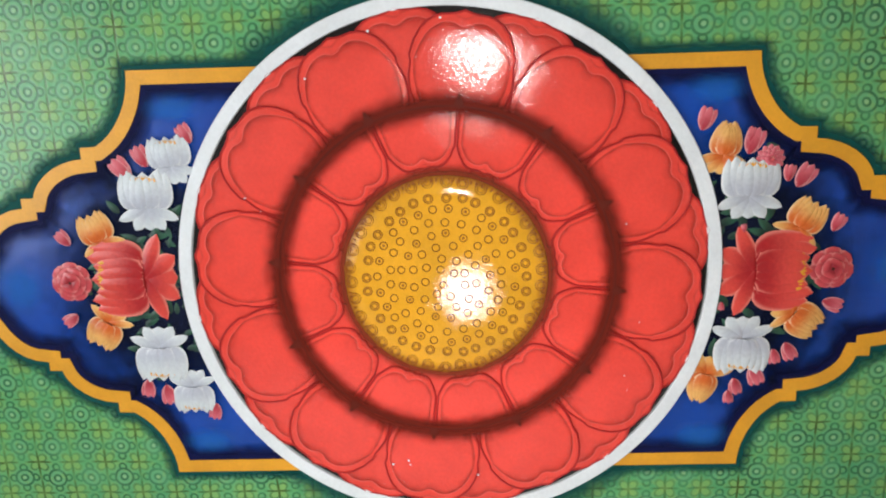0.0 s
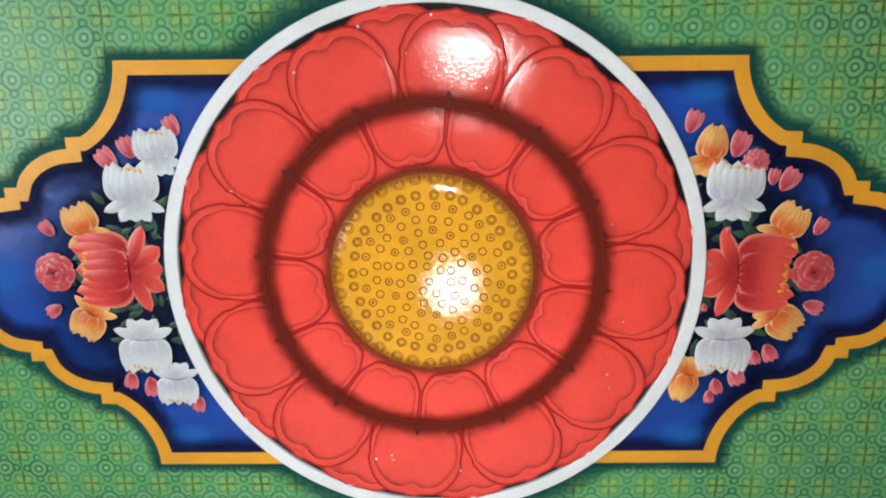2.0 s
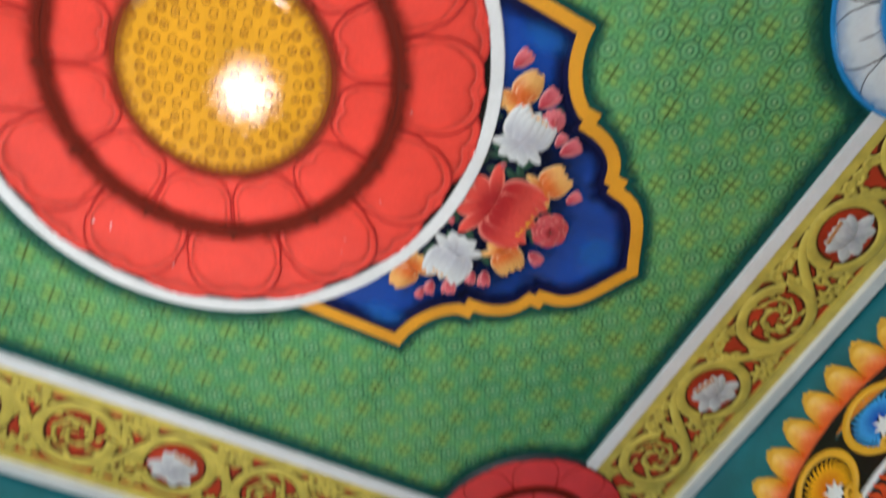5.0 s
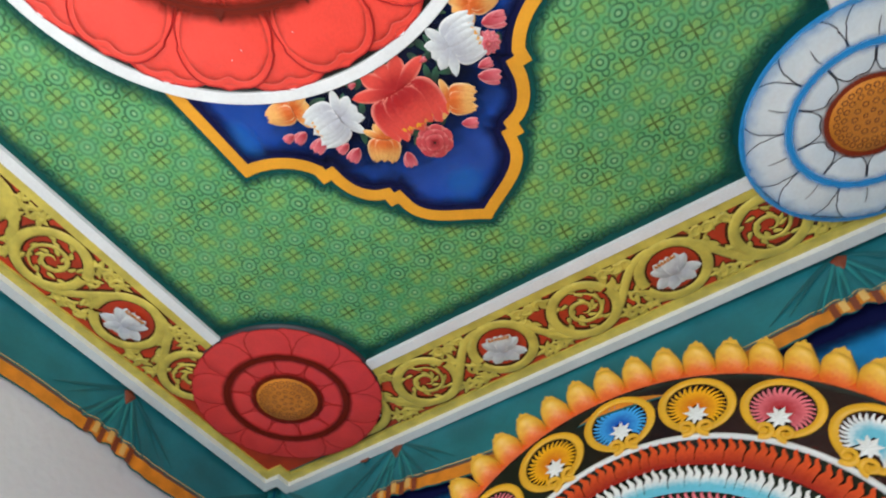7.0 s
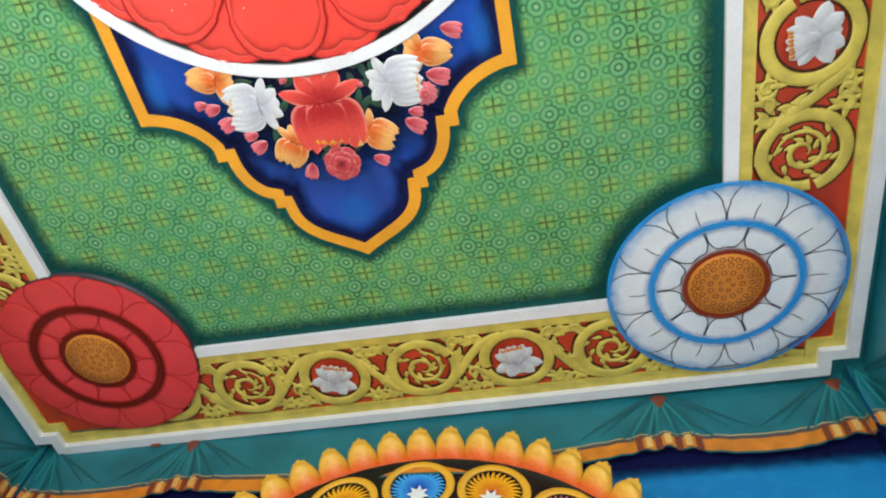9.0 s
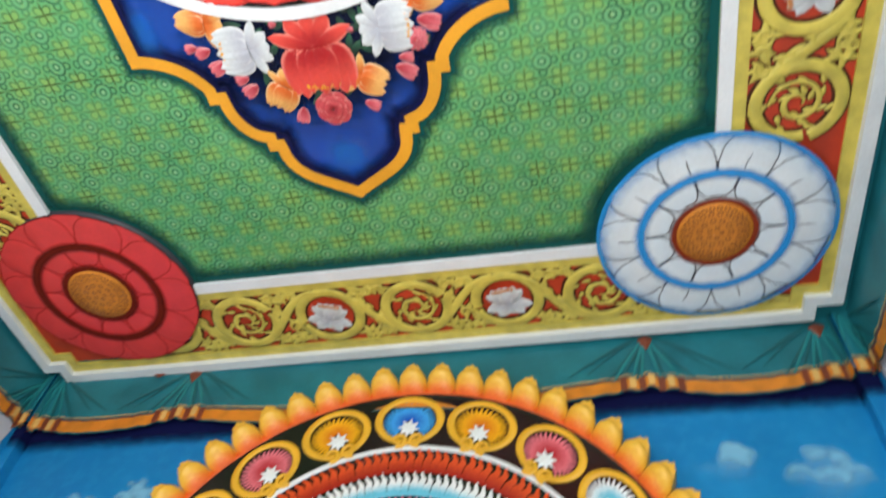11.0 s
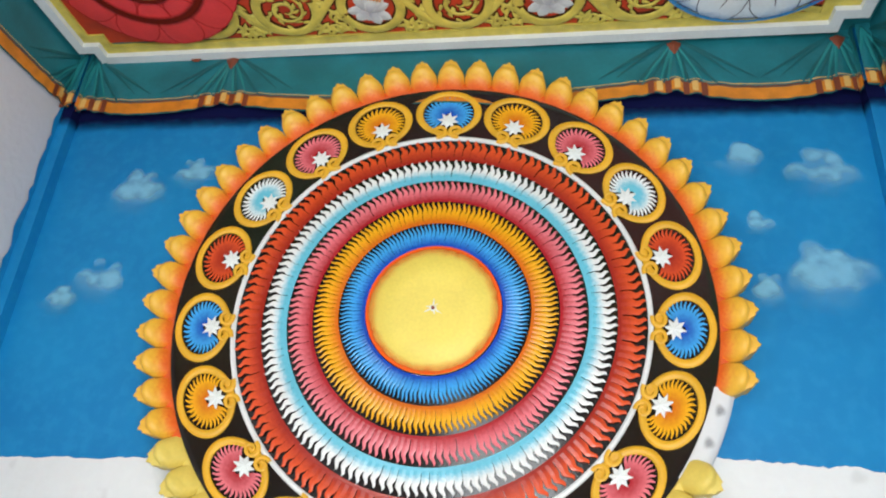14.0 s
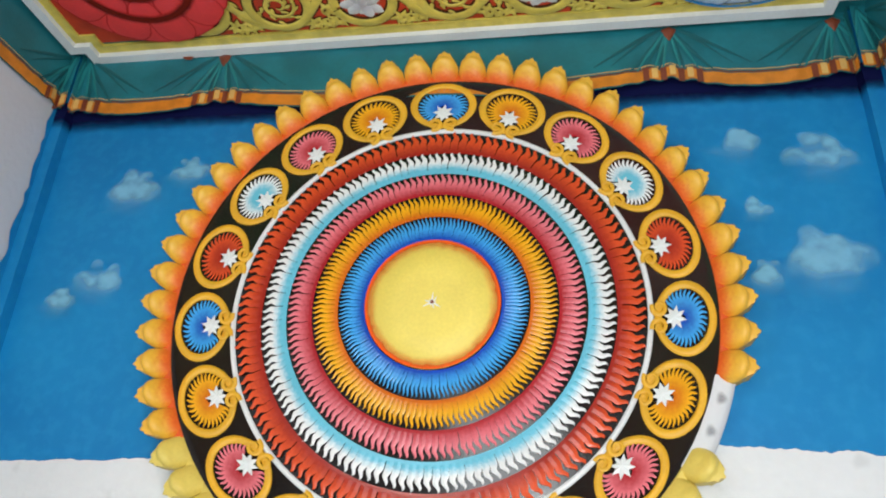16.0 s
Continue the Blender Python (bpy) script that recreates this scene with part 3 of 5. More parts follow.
def open_lotus(name, mat, u, v, size, ang, parent, label, n=9, centre=None):
    b = Bloom(name, mat, parent, label)
    for ring, (m, ln, wd, h) in enumerate(((n, 0.5, 0.3, 0.010), (n - 1, 0.38, 0.26, 0.0135), (n - 3, 0.24, 0.2, 0.017))):
        for i in range(m):
            a = ang + 360 * i / m + ring * 17
            b.petal(u, v, size * ln, size * wd, a, h + 0.0004 * (i % 3), 0.006)
    if centre:
        part("flower_centre", lathe_at(u, v, size * 0.1, 0.024), centre, b.root)
    return b.root


def lathe_at(u, v, r, h):
    bm = lathe([(r, h - r * 0.4), (r * 0.7, h), (0.0005, h + r * 0.2)], 14)
    bmesh.ops.translate(bm, vec=(u, v, 0), verts=bm.verts)
    return bm


def rose(name, mat, u, v, size, parent, label):
    b = Bloom(name, mat, parent, label)
    for ring, (m, rad, ln) in enumerate(((7, 0.20, 0.32), (6, 0.11, 0.28), (4, 0.03, 0.22))):
        for i in range(m):
            a = 360 * i / m + ring * 33
            b.petal(u + size * rad * math.cos(radians(a)), v + size * rad * math.sin(radians(a)), size * ln, size * 0.42, a, 0.011 + 0.004 * ring + 0.0004 * (i % 2), 0.006, 0.7, blunt=1.0)
    return b.root


def bud(name, mat, u, v, size, ang, parent, label):
    b = Bloom(name, mat, parent, label)
    for k, (a, w) in enumerate(((-16, 0.42), (16, 0.42), (0, 0.48))):
        b.petal(u, v, size, size * w, ang + a, 0.011 + 0.001 * k, 0.006)
    return b.root


def sprig(parent, spots):
    for u, v, a, ln in spots:
        bm = bmesh.new()
        blade(bm, u, v, ln, ln * 0.42, a, 0.0082, 0.003)
        part("leaf", bm, "f_leaf", parent, "dark green painted leaf", True)


def bouquet(items, sgn):
    for kind, x, y, size, ang in items:
        size *= 1.0 if kind in ("white", "red") else 0.95
        u, v = x, -(y - 0.046)
        a = ang
        if kind == "white":
            lotus("white_lotus", "f_white", u, v, size, a, True, panel, "white lotus painted in full bloom")
        elif kind == "red":
            lotus("red_lotus", "f_red", u, v, size, a, True, panel, "large scarlet lotus")
        elif kind == "orange":
            lotus("apricot_lotus", "f_yellow", u, v, size * 1.1, a, False, panel, "apricot lotus half open", 0.62)
        elif kind == "yellow":
            lotus("apricot_lotus", "f_yellow", u - 0.012 * math.cos(radians(a)), v - 0.012 * math.sin(radians(a)), size * 0.90, a, False, panel, "open apricot lotus", 0.85)
        elif kind == "daisy":
            open_lotus("pink_daisy", "f_pink", u, v, size, a, panel, "pink daisy", 12, "f_rose")
        elif kind == "rose":
            rose("rose", "f_rose", u, v, size, panel, "dusky red rose")
        else:
            bud("pink_bud", "f_pink", u, v, size, a, panel, "pink lotus bud")
    rr = random.Random(5 + sgn)
    sprig(panel, [(q * 0.27 * rr.uniform(0.1, 1.05), -sgn * (0.58 + rr.uniform(-0.05, 0.29) * (1 - 0.6 * abs(q))), rr.uniform(0, 360), rr.uniform(0.025, 0.05)) for q in [(-1) ** i * (i / 26) for i in range(27)] * 4])


NEAR = [("bud", 0.315, 0.60, 0.055, -20), ("orange", 0.262, 0.648, 0.10, -8), ("bud", 0.262, 0.70, 0.062, -20), ("bud", 0.287, 0.70, 0.035, -20), ("daisy", 0.25, 0.747, 0.066, 0),
        ("white", 0.172, 0.708, 0.125, 0), ("yellow", 0.108, 0.824, 0.115, -30), ("bud", 0.188, 0.805, 0.060, -35), ("bud", 0.20, 0.785, 0.040, -10), ("red", 0.0, 0.730, 0.185, -90),
        ("rose", 0.004, 0.893, 0.098, 0), ("bud", 0.088, 0.888, 0.045, -30), ("yellow", -0.107, 0.828, 0.115, -125), ("white", -0.158, 0.710, 0.125, 180),
        ("bud", -0.185, 0.780, 0.040, 190), ("bud", -0.170, 0.805, 0.050, 205), ("bud", -0.255, 0.697, 0.045, 190), ("bud", -0.225, 0.735, 0.055, 200), ("bud", -0.285, 0.685, 0.035, 185), ("orange", -0.243, 0.632, 0.10, 165), ("bud", -0.072, 0.880, 0.050, -110), ("bud", 0.09, 0.70, 0.02, 0), ("bud", -0.07, 0.66, 0.022, 180)]
FAR = [("bud", 0.325, -0.50, 0.05, 30), ("white", 0.275, -0.55, 0.10, 5), ("bud", 0.275, -0.605, 0.055, 25), ("bud", 0.25, -0.645, 0.062, 40), ("bud", 0.29, -0.58, 0.04, 10),
       ("white", 0.182, -0.616, 0.125, 0), ("yellow", 0.121, -0.738, 0.115, 20), ("bud", 0.10, -0.808, 0.045, 40), ("red", 0.018, -0.645, 0.185, 90), ("rose", 0.012, -0.818, 0.098, 0),
       ("yellow", -0.10, -0.750, 0.115, 150), ("bud", -0.07, -0.815, 0.045, 120), ("white", -0.155, -0.630, 0.125, 180), ("bud", -0.235, -0.668, 0.05, 170), ("bud", -0.25, -0.627, 0.055, 185), ("white", -0.255, -0.563, 0.10, 180), ("bud", -0.300, -0.510, 0.045, 165), ("bud", -0.02, -0.74, 0.02, 0)]
bouquet(NEAR, 1)
bouquet(FAR, -1)
# big relief medallion
med = thing("lotus_medallion", pose(0.010, 0.0645, H, 180, 0, 0), "large scarlet lotus relief medallion with amber seed disc", "ceiling medallion")
med.scale = (0.954, 0.954, 1)
part("teal_halo", lathe([(0.69, 0.0045), (0.60, 0.0045)], 96), "teal_mist", med, "dark teal sprayed halo")
part("rim", lathe([(0.615, 0.002), (0.615, 0.018), (0.613, 0.020), (0.586, 0.020), (0.584, 0.018), (0.584, 0.008)], 192), "white", med, "white painted plaster rim")
part("ground", lathe([(0.585, 0.010), (0.40, 0.012), (0.37, 0.012)], 96), "black", med, "black ground behind the petals")
part("inner_ground", lathe([(0.40, 0.0135), (0.21, 0.0145)], 96), "red", med, "scarlet ground")


def heart_petal(r0, r1, half_deg, h, puff, base=0.0, flip=False, cusp=0.055, n=18, m=17, curve=(0.40, 3.2)):
    """A cushioned heart-shaped petal between two radii; UV y from root to tip. Returns the mesh and its outline."""
    bm, rows, rim = bmesh.new(), [], []
    L = r1 - r0
    steps = [i / (n - 1) for i in range(n)]
    for j in range(m):
        q = -1 + 2 * j / (m - 1)
        w = abs(q)
        tipline = 1 - curve[0] * w ** curve[1] + cusp * (math.exp(-(q / 0.13) ** 2)) - 0.05 * math.exp(-((w - 0.0) / 0.35) ** 2)
        col = []
        for s in steps:
            wid = (0.90 + 0.10 * math.sin(math.pi * min(1, s * 1.15))) if curve[1] < 5 else 0.985
            r = r0 + L * s * tipline if not flip else r1 - L * s * tipline
            a = radians(half_deg) * q * wid
            soft = (1 - abs(q) ** 4) * (1 - (max(0, s - 0.55) / 0.45) ** 3)
            lip = 0.22 * math.exp(-((s - 0.90) / 0.05) ** 2) + 0.22 * math.exp(-((abs(q) - 0.93) / 0.06) ** 2) * (s > 0.1)
            z = h + base * s + puff * soft + puff * 0.35 * lip
            col.append((r * math.cos(a), r * math.sin(a), z))
        rows.append(col)
    trans = [[rows[j][i] for j in range(m)] for i in range(n)]
    grid(bm, trans)
    rim = [rows[0][i] for i in range(0, n)] + [rows[j][n - 1] for j in range(1, m)] + [rows[m - 1][i] for i in range(n - 2, -1, -1)]

    def at(q, v):
        """The petal's surface at q across and v along."""
        jf, kf = (q + 1) * 0.5 * (m - 1), v * (n - 1)
        j0, k0 = min(m - 2, int(jf)), min(n - 2, int(kf))
        near = Vector(rows[j0][k0]).lerp(Vector(rows[j0 + 1][k0]), jf - j0)
        far = Vector(rows[j0][k0 + 1]).lerp(Vector(rows[j0 + 1][k0 + 1]), jf - j0)
        return tuple(near.lerp(far, kf - k0))

    def heart(d, lift):
        """A heart-shaped line that keeps about d inside the petal's edge."""
        q1, pts = 1 - d * 1.15, []
        v1 = 1 - d * 1.05 - 0.13
        way = [(-q1, 0.06 + (v1 - 0.06) * k / 9) for k in range(9)] + [(q1 * (-1 + 2 * k / 30), None) for k in range(31)] + [(q1, 0.06 + (v1 - 0.06) * (8 - k) / 9) for k in range(9)]
        for q, v in way:
            if v is None:
                w = abs(q / q1)
                v = 1 - d * 1.05 - 0.075 * math.exp(-(q / 0.11) ** 2) + 0.02 * math.exp(-((abs(q) - 0.30) / 0.16) ** 2) - 0.13 * w ** 5
            x, y, z = at(q, min(0.985, max(0.02, v)))
            pts.append((x, y, z + lift))
        return pts

    groove = heart(0.092, 0.0003)[9:40]
    shade = [heart(0.098, 0.0007), heart(0.15, 0.0007), heart(0.25, 0.0007)]
    side = [heart(0.005, 0.0007), heart(0.03, 0.0007), heart(0.06, 0.0007)]
    return bm, rim, groove, (shade, side)


ANG0 = 6.2      # first outer petal, degrees from +x


def spin(deg):
    return pose(0, 0, 0, 0, 0, deg)


def ring_of_petals(parent, count, first, r0, r1, half_deg, h, puff, name, mat, line, base=0.0, flip=False, line_r=0.0021, cusp=0.055, label="", lips="", curve=(0.40, 3.2)):
    bm, rim, groove, shades = heart_petal(r0, r1, half_deg, h, puff, base, flip, cusp, curve=curve)
    proto = part(name, bm, mat, parent, label, True)
    proto.matrix_basis = spin(first)
    edge = part("outline", tube([(x, y, z + 0.0008) for x, y, z in rim], line_r, sides=5, taper=False), line, proto, "dark painted outline", True)
    lip = None
    mists = []
    if lips:
        for rows, vs in zip(shades, ([0.42, 0.22, 0.0], [0.34, 0.14, 0.0])):
            mists.append(part("sprayed_shade", grid(bmesh.new(), rows, False, vs), "dark_red_mist", proto, "dark red sprayed edge"))
        # wavy lip, its catch of light given as a pale red line
        lip = part("lip_line", tube([(x, y, z + 0.0004) for x, y, z in groove], 0.0016, sides=5, flat=0.3), lips, proto, "wavy lip line with its highlight coloured in", True)
    for i in range(1, count):
        o = same(proto, parent, spin(first + 360 * i / count))
        if lip:
            tagged(same(lip, o, Matrix()), "wavy lip line with its highlight coloured in")
        for mist in mists:
            tagged(same(mist, o, Matrix()), "dark red sprayed edge")
        tagged(o, label)
        tagged(same(edge, o, Matrix()), "dark painted outline")
    return proto


ring_of_petals(med, 12, -ANG0 + 15, 0.39, 0.588, 15.0, 0.014, 0.002, "back_petal", "red", "red_line", 0.004, label="scarlet back petal", lips="lip_highlight")
ring_of_petals(med, 12, -ANG0, 0.372, 0.574, 14.7, 0.019, 0.0025, "outer_petal", "red", "red_line", 0.004, label="broad scarlet outer petal", lips="lip_highlight")
ring_of_petals(med, 12, -ANG0 + 0, 0.225, 0.382, 15.0, 0.0165, 0.0012, "inner_back_petal", "red", "red_line", 0.003, True, label="scarlet inner back petal")
ring_of_petals(med, 12, -ANG0 + 15, 0.246, 0.382, 14.7, 0.0195, 0.0016, "inner_petal", "red", "red_line", 0.002, True, label="scarlet inner petal", lips="lip_highlight", curve=(0.36, 5.0))
part("groove", lathe([(0.3815, 0.0244), (0.3785, 0.0250), (0.3755, 0.0244)], 160), "groove_red", med, "dark red groove ring", True)
part("shaded_groove", lathe([(0.432, 0.0275), (0.404, 0.0268), (0.381, 0.0262)], 160, [0, 0.40, 0.9]), "dark_red_mist", med, "dark red sprayed edge")
part("shaded_groove", lathe([(0.334, 0.0275), (0.355, 0.0268), (0.376, 0.0262)], 160, [0, 0.36, 0.9]), "dark_red_mist", med, "dark red sprayed edge")
bm = bmesh.new()
blade(bm, 0.374, 0, 0.034, 0.024, 0, 0.0282, 0.0006, 0.4, n=6)
spike = part("groove_spike", bm, "groove_red", med, "small dark red spike")
spike.matrix_basis = spin(-ANG0)
for i in range(1, 12):
    same(spike, med, spin(-ANG0 + 30 * i))
part("seed_disc", lathe([(0.236, 0.012), (0.235, 0.020), (0.228, 0.026), (0.18, 0.028), (0.09, 0.029), (0.0005, 0.0295)], 96), "amber", med, "glossy amber seed disc", True)
part("seed_halo", lathe([(0.262, 0.0262), (0.246, 0.0258), (0.230, 0.0255)], 96, [0, 0.4, 0.9]), "brown_mist", med, "brown sprayed edge")
part("seed_shade", lathe([(0.202, 0.0280), (0.2285, 0.0268), (0.238, 0.0225)], 96), "brown_mist", med, "brown sprayed edge")


def ringlet(r, w, h):
    return lathe([(r + w, h), (r, h + w * 0.7), (r - w, h)], 18)


seed = None
for rr_, cnt, r_, dot in ((0.216, 34, 0.0125, 2), (0.181, 32, 0.0100, 2), (0.155, 27, 0.0085, 1), (0.128, 22, 0.0085, 0), (0.100, 17, 0.008, 1), (0.073, 12, 0.0085, 0), (0.046, 8, 0.0085, 0), (0.018, 3, 0.008, 0)):
    m_ = part("seed_ring", ringlet(r_, 0.0013, 0.0003), "amber_line", None, "small brown seed ring")
    first = True
    for i in range(cnt):
        a = 2 * math.pi * (i + rnd.uniform(-0.12, 0.12)) / cnt + rr_ * 40
        q = rr_ + rnd.uniform(-0.003, 0.003)
        h_ = 0.0294 - 0.0015 * (q / 0.18) ** 2 if q < 0.18 else 0.0279 - 0.002 * (q - 0.18) / 0.048
        m4 = pose(q * math.cos(a), q * math.sin(a), h_)
        if first:
            m_.parent, m_.matrix_basis, o = med, m4, m_
            first = False
        else:
            o = tagged(same(m_, med, m4), "small brown seed ring")
        if dot == 2:
            part("seed_ring", ringlet(r_ * 0.62, 0.0011, 0.0003), "amber_line", o)
        elif dot and i % 3 != 1:
            part("seed_dot", lathe([(0.0035, 0.0006), (0.0005, 0.0016)], 8), "amber_line", o)
bm = bmesh.new()
for i in range(110):
    a = 2 * math.pi * i / 110
    blade(bm, 0.2265 * math.cos(a), 0.2265 * math.sin(a), 0.012, 0.004, math.degrees(a) + 180 + rnd.uniform(-20, 20), 0.0264, 0.001, n=3)
tagged(part("seed_fringe", bm, "amber_line", med, "fine brown strokes round the seed disc"), kind="stuff")


# corner lotuses
def corner_lotus(x, y, colour, turn):
    red = colour == "red"
    th = thing("corner_lotus", pose(x, y, H - 0.006, 180, 0, turn), ("scarlet" if red else "white and blue") + " lotus relief rosette at the ceiling corner", "ceiling rosette", "corner lotuses")
    mat, line = ("red_deep", "red_line") if red else ("lotus_white", "ink")
    part("teal_halo", lathe([(0.345, -0.004), (0.27, -0.004)], 64), "teal_mist", th, "dark teal sprayed halo")
    edge_r = 0.284 if red else 0.270
    part("ground", lathe([(edge_r, -0.01), (edge_r - 0.002, 0.022), (0.2, 0.026), (0.05, 0.026)], 80), "ink", th, "black edge", True)
    part("petal_ground", lathe([(0.262, 0.0265), (0.2, 0.0275), (0.05, 0.0275)], 64), mat, th, "ground between the petals")
    lr, cnt = (0.0016, 10) if red else (0.0015, 10)
    wide = 180 / cnt
    ring_of_petals(th, cnt, wide, 0.18, 0.287 if red else 0.279, wide, 0.028, 0.004, "back_petal", mat, line, 0, False, lr, 0.01, "petal behind")
    ring_of_petals(th, cnt, 0, 0.165, 0.286, wide * 0.98, 0.032, 0.004, "outer_petal", mat, line, 0, False, lr, 0.015, "cushioned outer petal")
    ring_of_petals(th, cnt, wide, 0.106, 0.185, wide * 0.98, 0.032, 0.003, "inner_petal", mat, line, 0, True, lr, 0.015, "inner petal", curve=(0.34, 5.0))
    if red:
        part("ring_groove", lathe([(0.200, 0.0428), (0.178, 0.0425), (0.156, 0.0428)], 64, [0.05, 1, 0.05]), "dark_red_mist", th, "dark red sprayed ring")
        part("ring_line", lathe([(0.186, 0.0412), (0.178, 0.0420), (0.171, 0.0412)], 64), "groove_red", th, "dark red ring")
        part("centre_shade", lathe([(0.116, 0.0400), (0.098, 0.0395), (0.080, 0.0385)], 64, [0, 1, 1]), "dark_red_mist", th, "dark red sprayed edge")
    else:
        part("ring_line", lathe([(0.1815, 0.0425), (0.178, 0.0434), (0.1745, 0.0425)], 64), "blue_line", th, "sky blue ring")
        part("ring_mist", lathe([(0.206, 0.0460), (0.190, 0.0445), (0.178, 0.0440)], 64, [0, 0.35, 0.9]), "blue_mist", th, "sky blue sprayed ring")
        part("ring_mist", lathe([(0.150, 0.0445), (0.166, 0.0440), (0.178, 0.0440)], 64, [0, 0.35, 0.9]), "blue_mist", th, "sky blue sprayed ring")
        part("rim_mist", lathe([(0.238, 0.0460), (0.270, 0.0420), (0.287, 0.0370)], 64, [0, 0.34, 0.78]), "blue_mist", th, "sky blue sprayed rim")
        part("centre_shade", lathe([(0.112, 0.0400), (0.098, 0.0395), (0.080, 0.0385)], 64, [0, 1, 1]), "brown_mist", th, "brown sprayed edge")
        for i in range(10):
            bm = bmesh.new()
            tube([(0.19 + 0.045 * k / 4, 0.002 * math.sin(k), 0.0455) for k in range(5)], 0.0014, bm, 5)
            vein = part("vein", bm, "ink", th, "fine grey vein")
            vein.matrix_basis = spin(36 * i)
    part("seed_disc", lathe([(0.092, 0.034), (0.090, 0.042), (0.05, 0.045), (0.0005, 0.046)], 48), "ochre", th, "orange seed disc", True)
    for q, cnt in ((0.076, 26), (0.060, 18), (0.038, 11), (0.016, 5)):
        rl = part("seed_ring", ringlet(0.006 if q > 0.03 else 0.0045, 0.0014, 0.0), "ochre_line", th, "small seed ring")
        h_ = 0.0458 - (q / 0.09) ** 2 * 0.0034
        rl.matrix_basis = pose(q, 0, h_)
        for i in range(1, cnt):
            a = 2 * math.pi * i / cnt
            same(rl, th, pose(q * math.cos(a), q * math.sin(a), h_))
    return th


MAT["blue_line"] = enamel("sky_blue_line_paint", (0.02, 0.24, 0.62), 0.4, 0.15)
corner_lotus(-0.885, 1.378, "red", 8).scale = (1.05, 1.05, 0.62)
corner_lotus(0.905, 1.373, "white", 0).scale = (1.055, 1.055, 0.62)

# border mouldings: white, yellow, red scroll ground, yellow, white
def inner_loop(d):
    x, y1, y0 = X_IN + d, Y_IN + d, Y_BACK - d
    return [(x, -y0), (x, -y1), (-x, -y1), (-x, -y0)]


def outer_loop(d):
    """The frame's outer outline d inside its edge, stepped round the pilasters; the room is a little out of square."""
    ya, yb, xl, xr = 1.758 - d, 1.732 - d, -1.268 + d, 1.257 - d
    return [(xr, -1.70 + d), (xr, yb - 0.057), (xr - 0.069, yb - 0.057), (xr - 0.069, yb),
            (xl + 0.056, ya), (xl + 0.056, ya - 0.056), (xl, ya - 0.056), (xl, -1.70 + d)]


def border_ring(name, a, b, h0, h1, mat, label):
    ob = part(name, band(a, b, h0, h1), mat, None)
    ob.matrix_world = pose(0.0015, 0, H, 180, 0, 0)
    return tagged(ob, label, "ceiling moulding", "", "structure")


L0, L1, L2 = ([(x, -y) for x, y in outer_loop(d)] for d in (0.0, 0.034, 0.066))
I0, I1, I2 = (inner_loop(d) for d in (0.0, 0.034, 0.065))
border_ring("moulding_outer", L0, L1, 0.0, 0.030, "white", "white plaster edge moulding, chipped")
border_ring("moulding_inner", I1, I0, 0.0, 0.016, "white", "white inner plaster moulding")
border_ring("fillet_outer", L1, L2, 0.0, 0.012, "scroll", "yellow painted fillet")
border_ring("fillet_inner", I2, I1, 0.0, 0.012, "scroll", "yellow painted fillet")
ground_m = bmesh.new()
for x0, x1, y0, y1 in ((-1.205, 1.193, 1.445, 1.68), (-1.205, -0.95, -1.64, 1.445), (0.95, 1.193, -1.64, 1.445), (-0.95, 0.95, -1.64, -1.34)):
    box(x0, x1, -y1, -y0, 0.0, 0.005, ground_m)
g = part("scroll_ground", ground_m, "field_red", None)
g.matrix_world = TOP
tagged(g, "brick red ground of the scroll frieze", "ceiling moulding", "", "structure")


def spiral(cx, cy, r0, r1, a0, turns, n=26, h=0.010):
    return [(cx + (r0 + (r1 - r0) * i / n) * math.cos(radians(a0) + turns * 2 * math.pi * i / n), cy + (r0 + (r1 - r0) * i / n) * math.sin(radians(a0) + turns * 2 * math.pi * i / n), h) for i in range(n + 1)]


def lotus_motif(parent):
    """White painted lotus of the frieze, about 0.1 m across, opening upwards (+v)."""
    b = Bloom("lotus", "f_white", parent, "white lotus in a roundel")
    for k, (a, ln, wd) in enumerate(((270, 0.036, 0.034), (200, 0.052, 0.03), (-20, 0.052, 0.03), (235, 0.045, 0.03), (-55, 0.045, 0.03))):
        b.petal(0, -0.008, ln, wd, a, 0.009 + 0.0008 * k, 0.006)
    for k, (a, ln) in enumerate(((140, 0.05), (40, 0.05), (118, 0.052), (62, 0.052), (98, 0.05), (82, 0.05), (90, 0.042))):
        b.petal(0, -0.010, ln, 0.026, a, 0.013 + 0.0008 * k, 0.006, 0.85)
    f = b.root
    bm = bmesh.new()
    for i in range(-3, 4):
        blade(bm, i * 0.006, 0.027, 0.011, 0.006, 90 + i * -6, 0.0195, 0.002, n=3)
    tagged(part("stamen_tuft", bm, "ochre", f, "orange stamens"), kind="stuff")
    return f


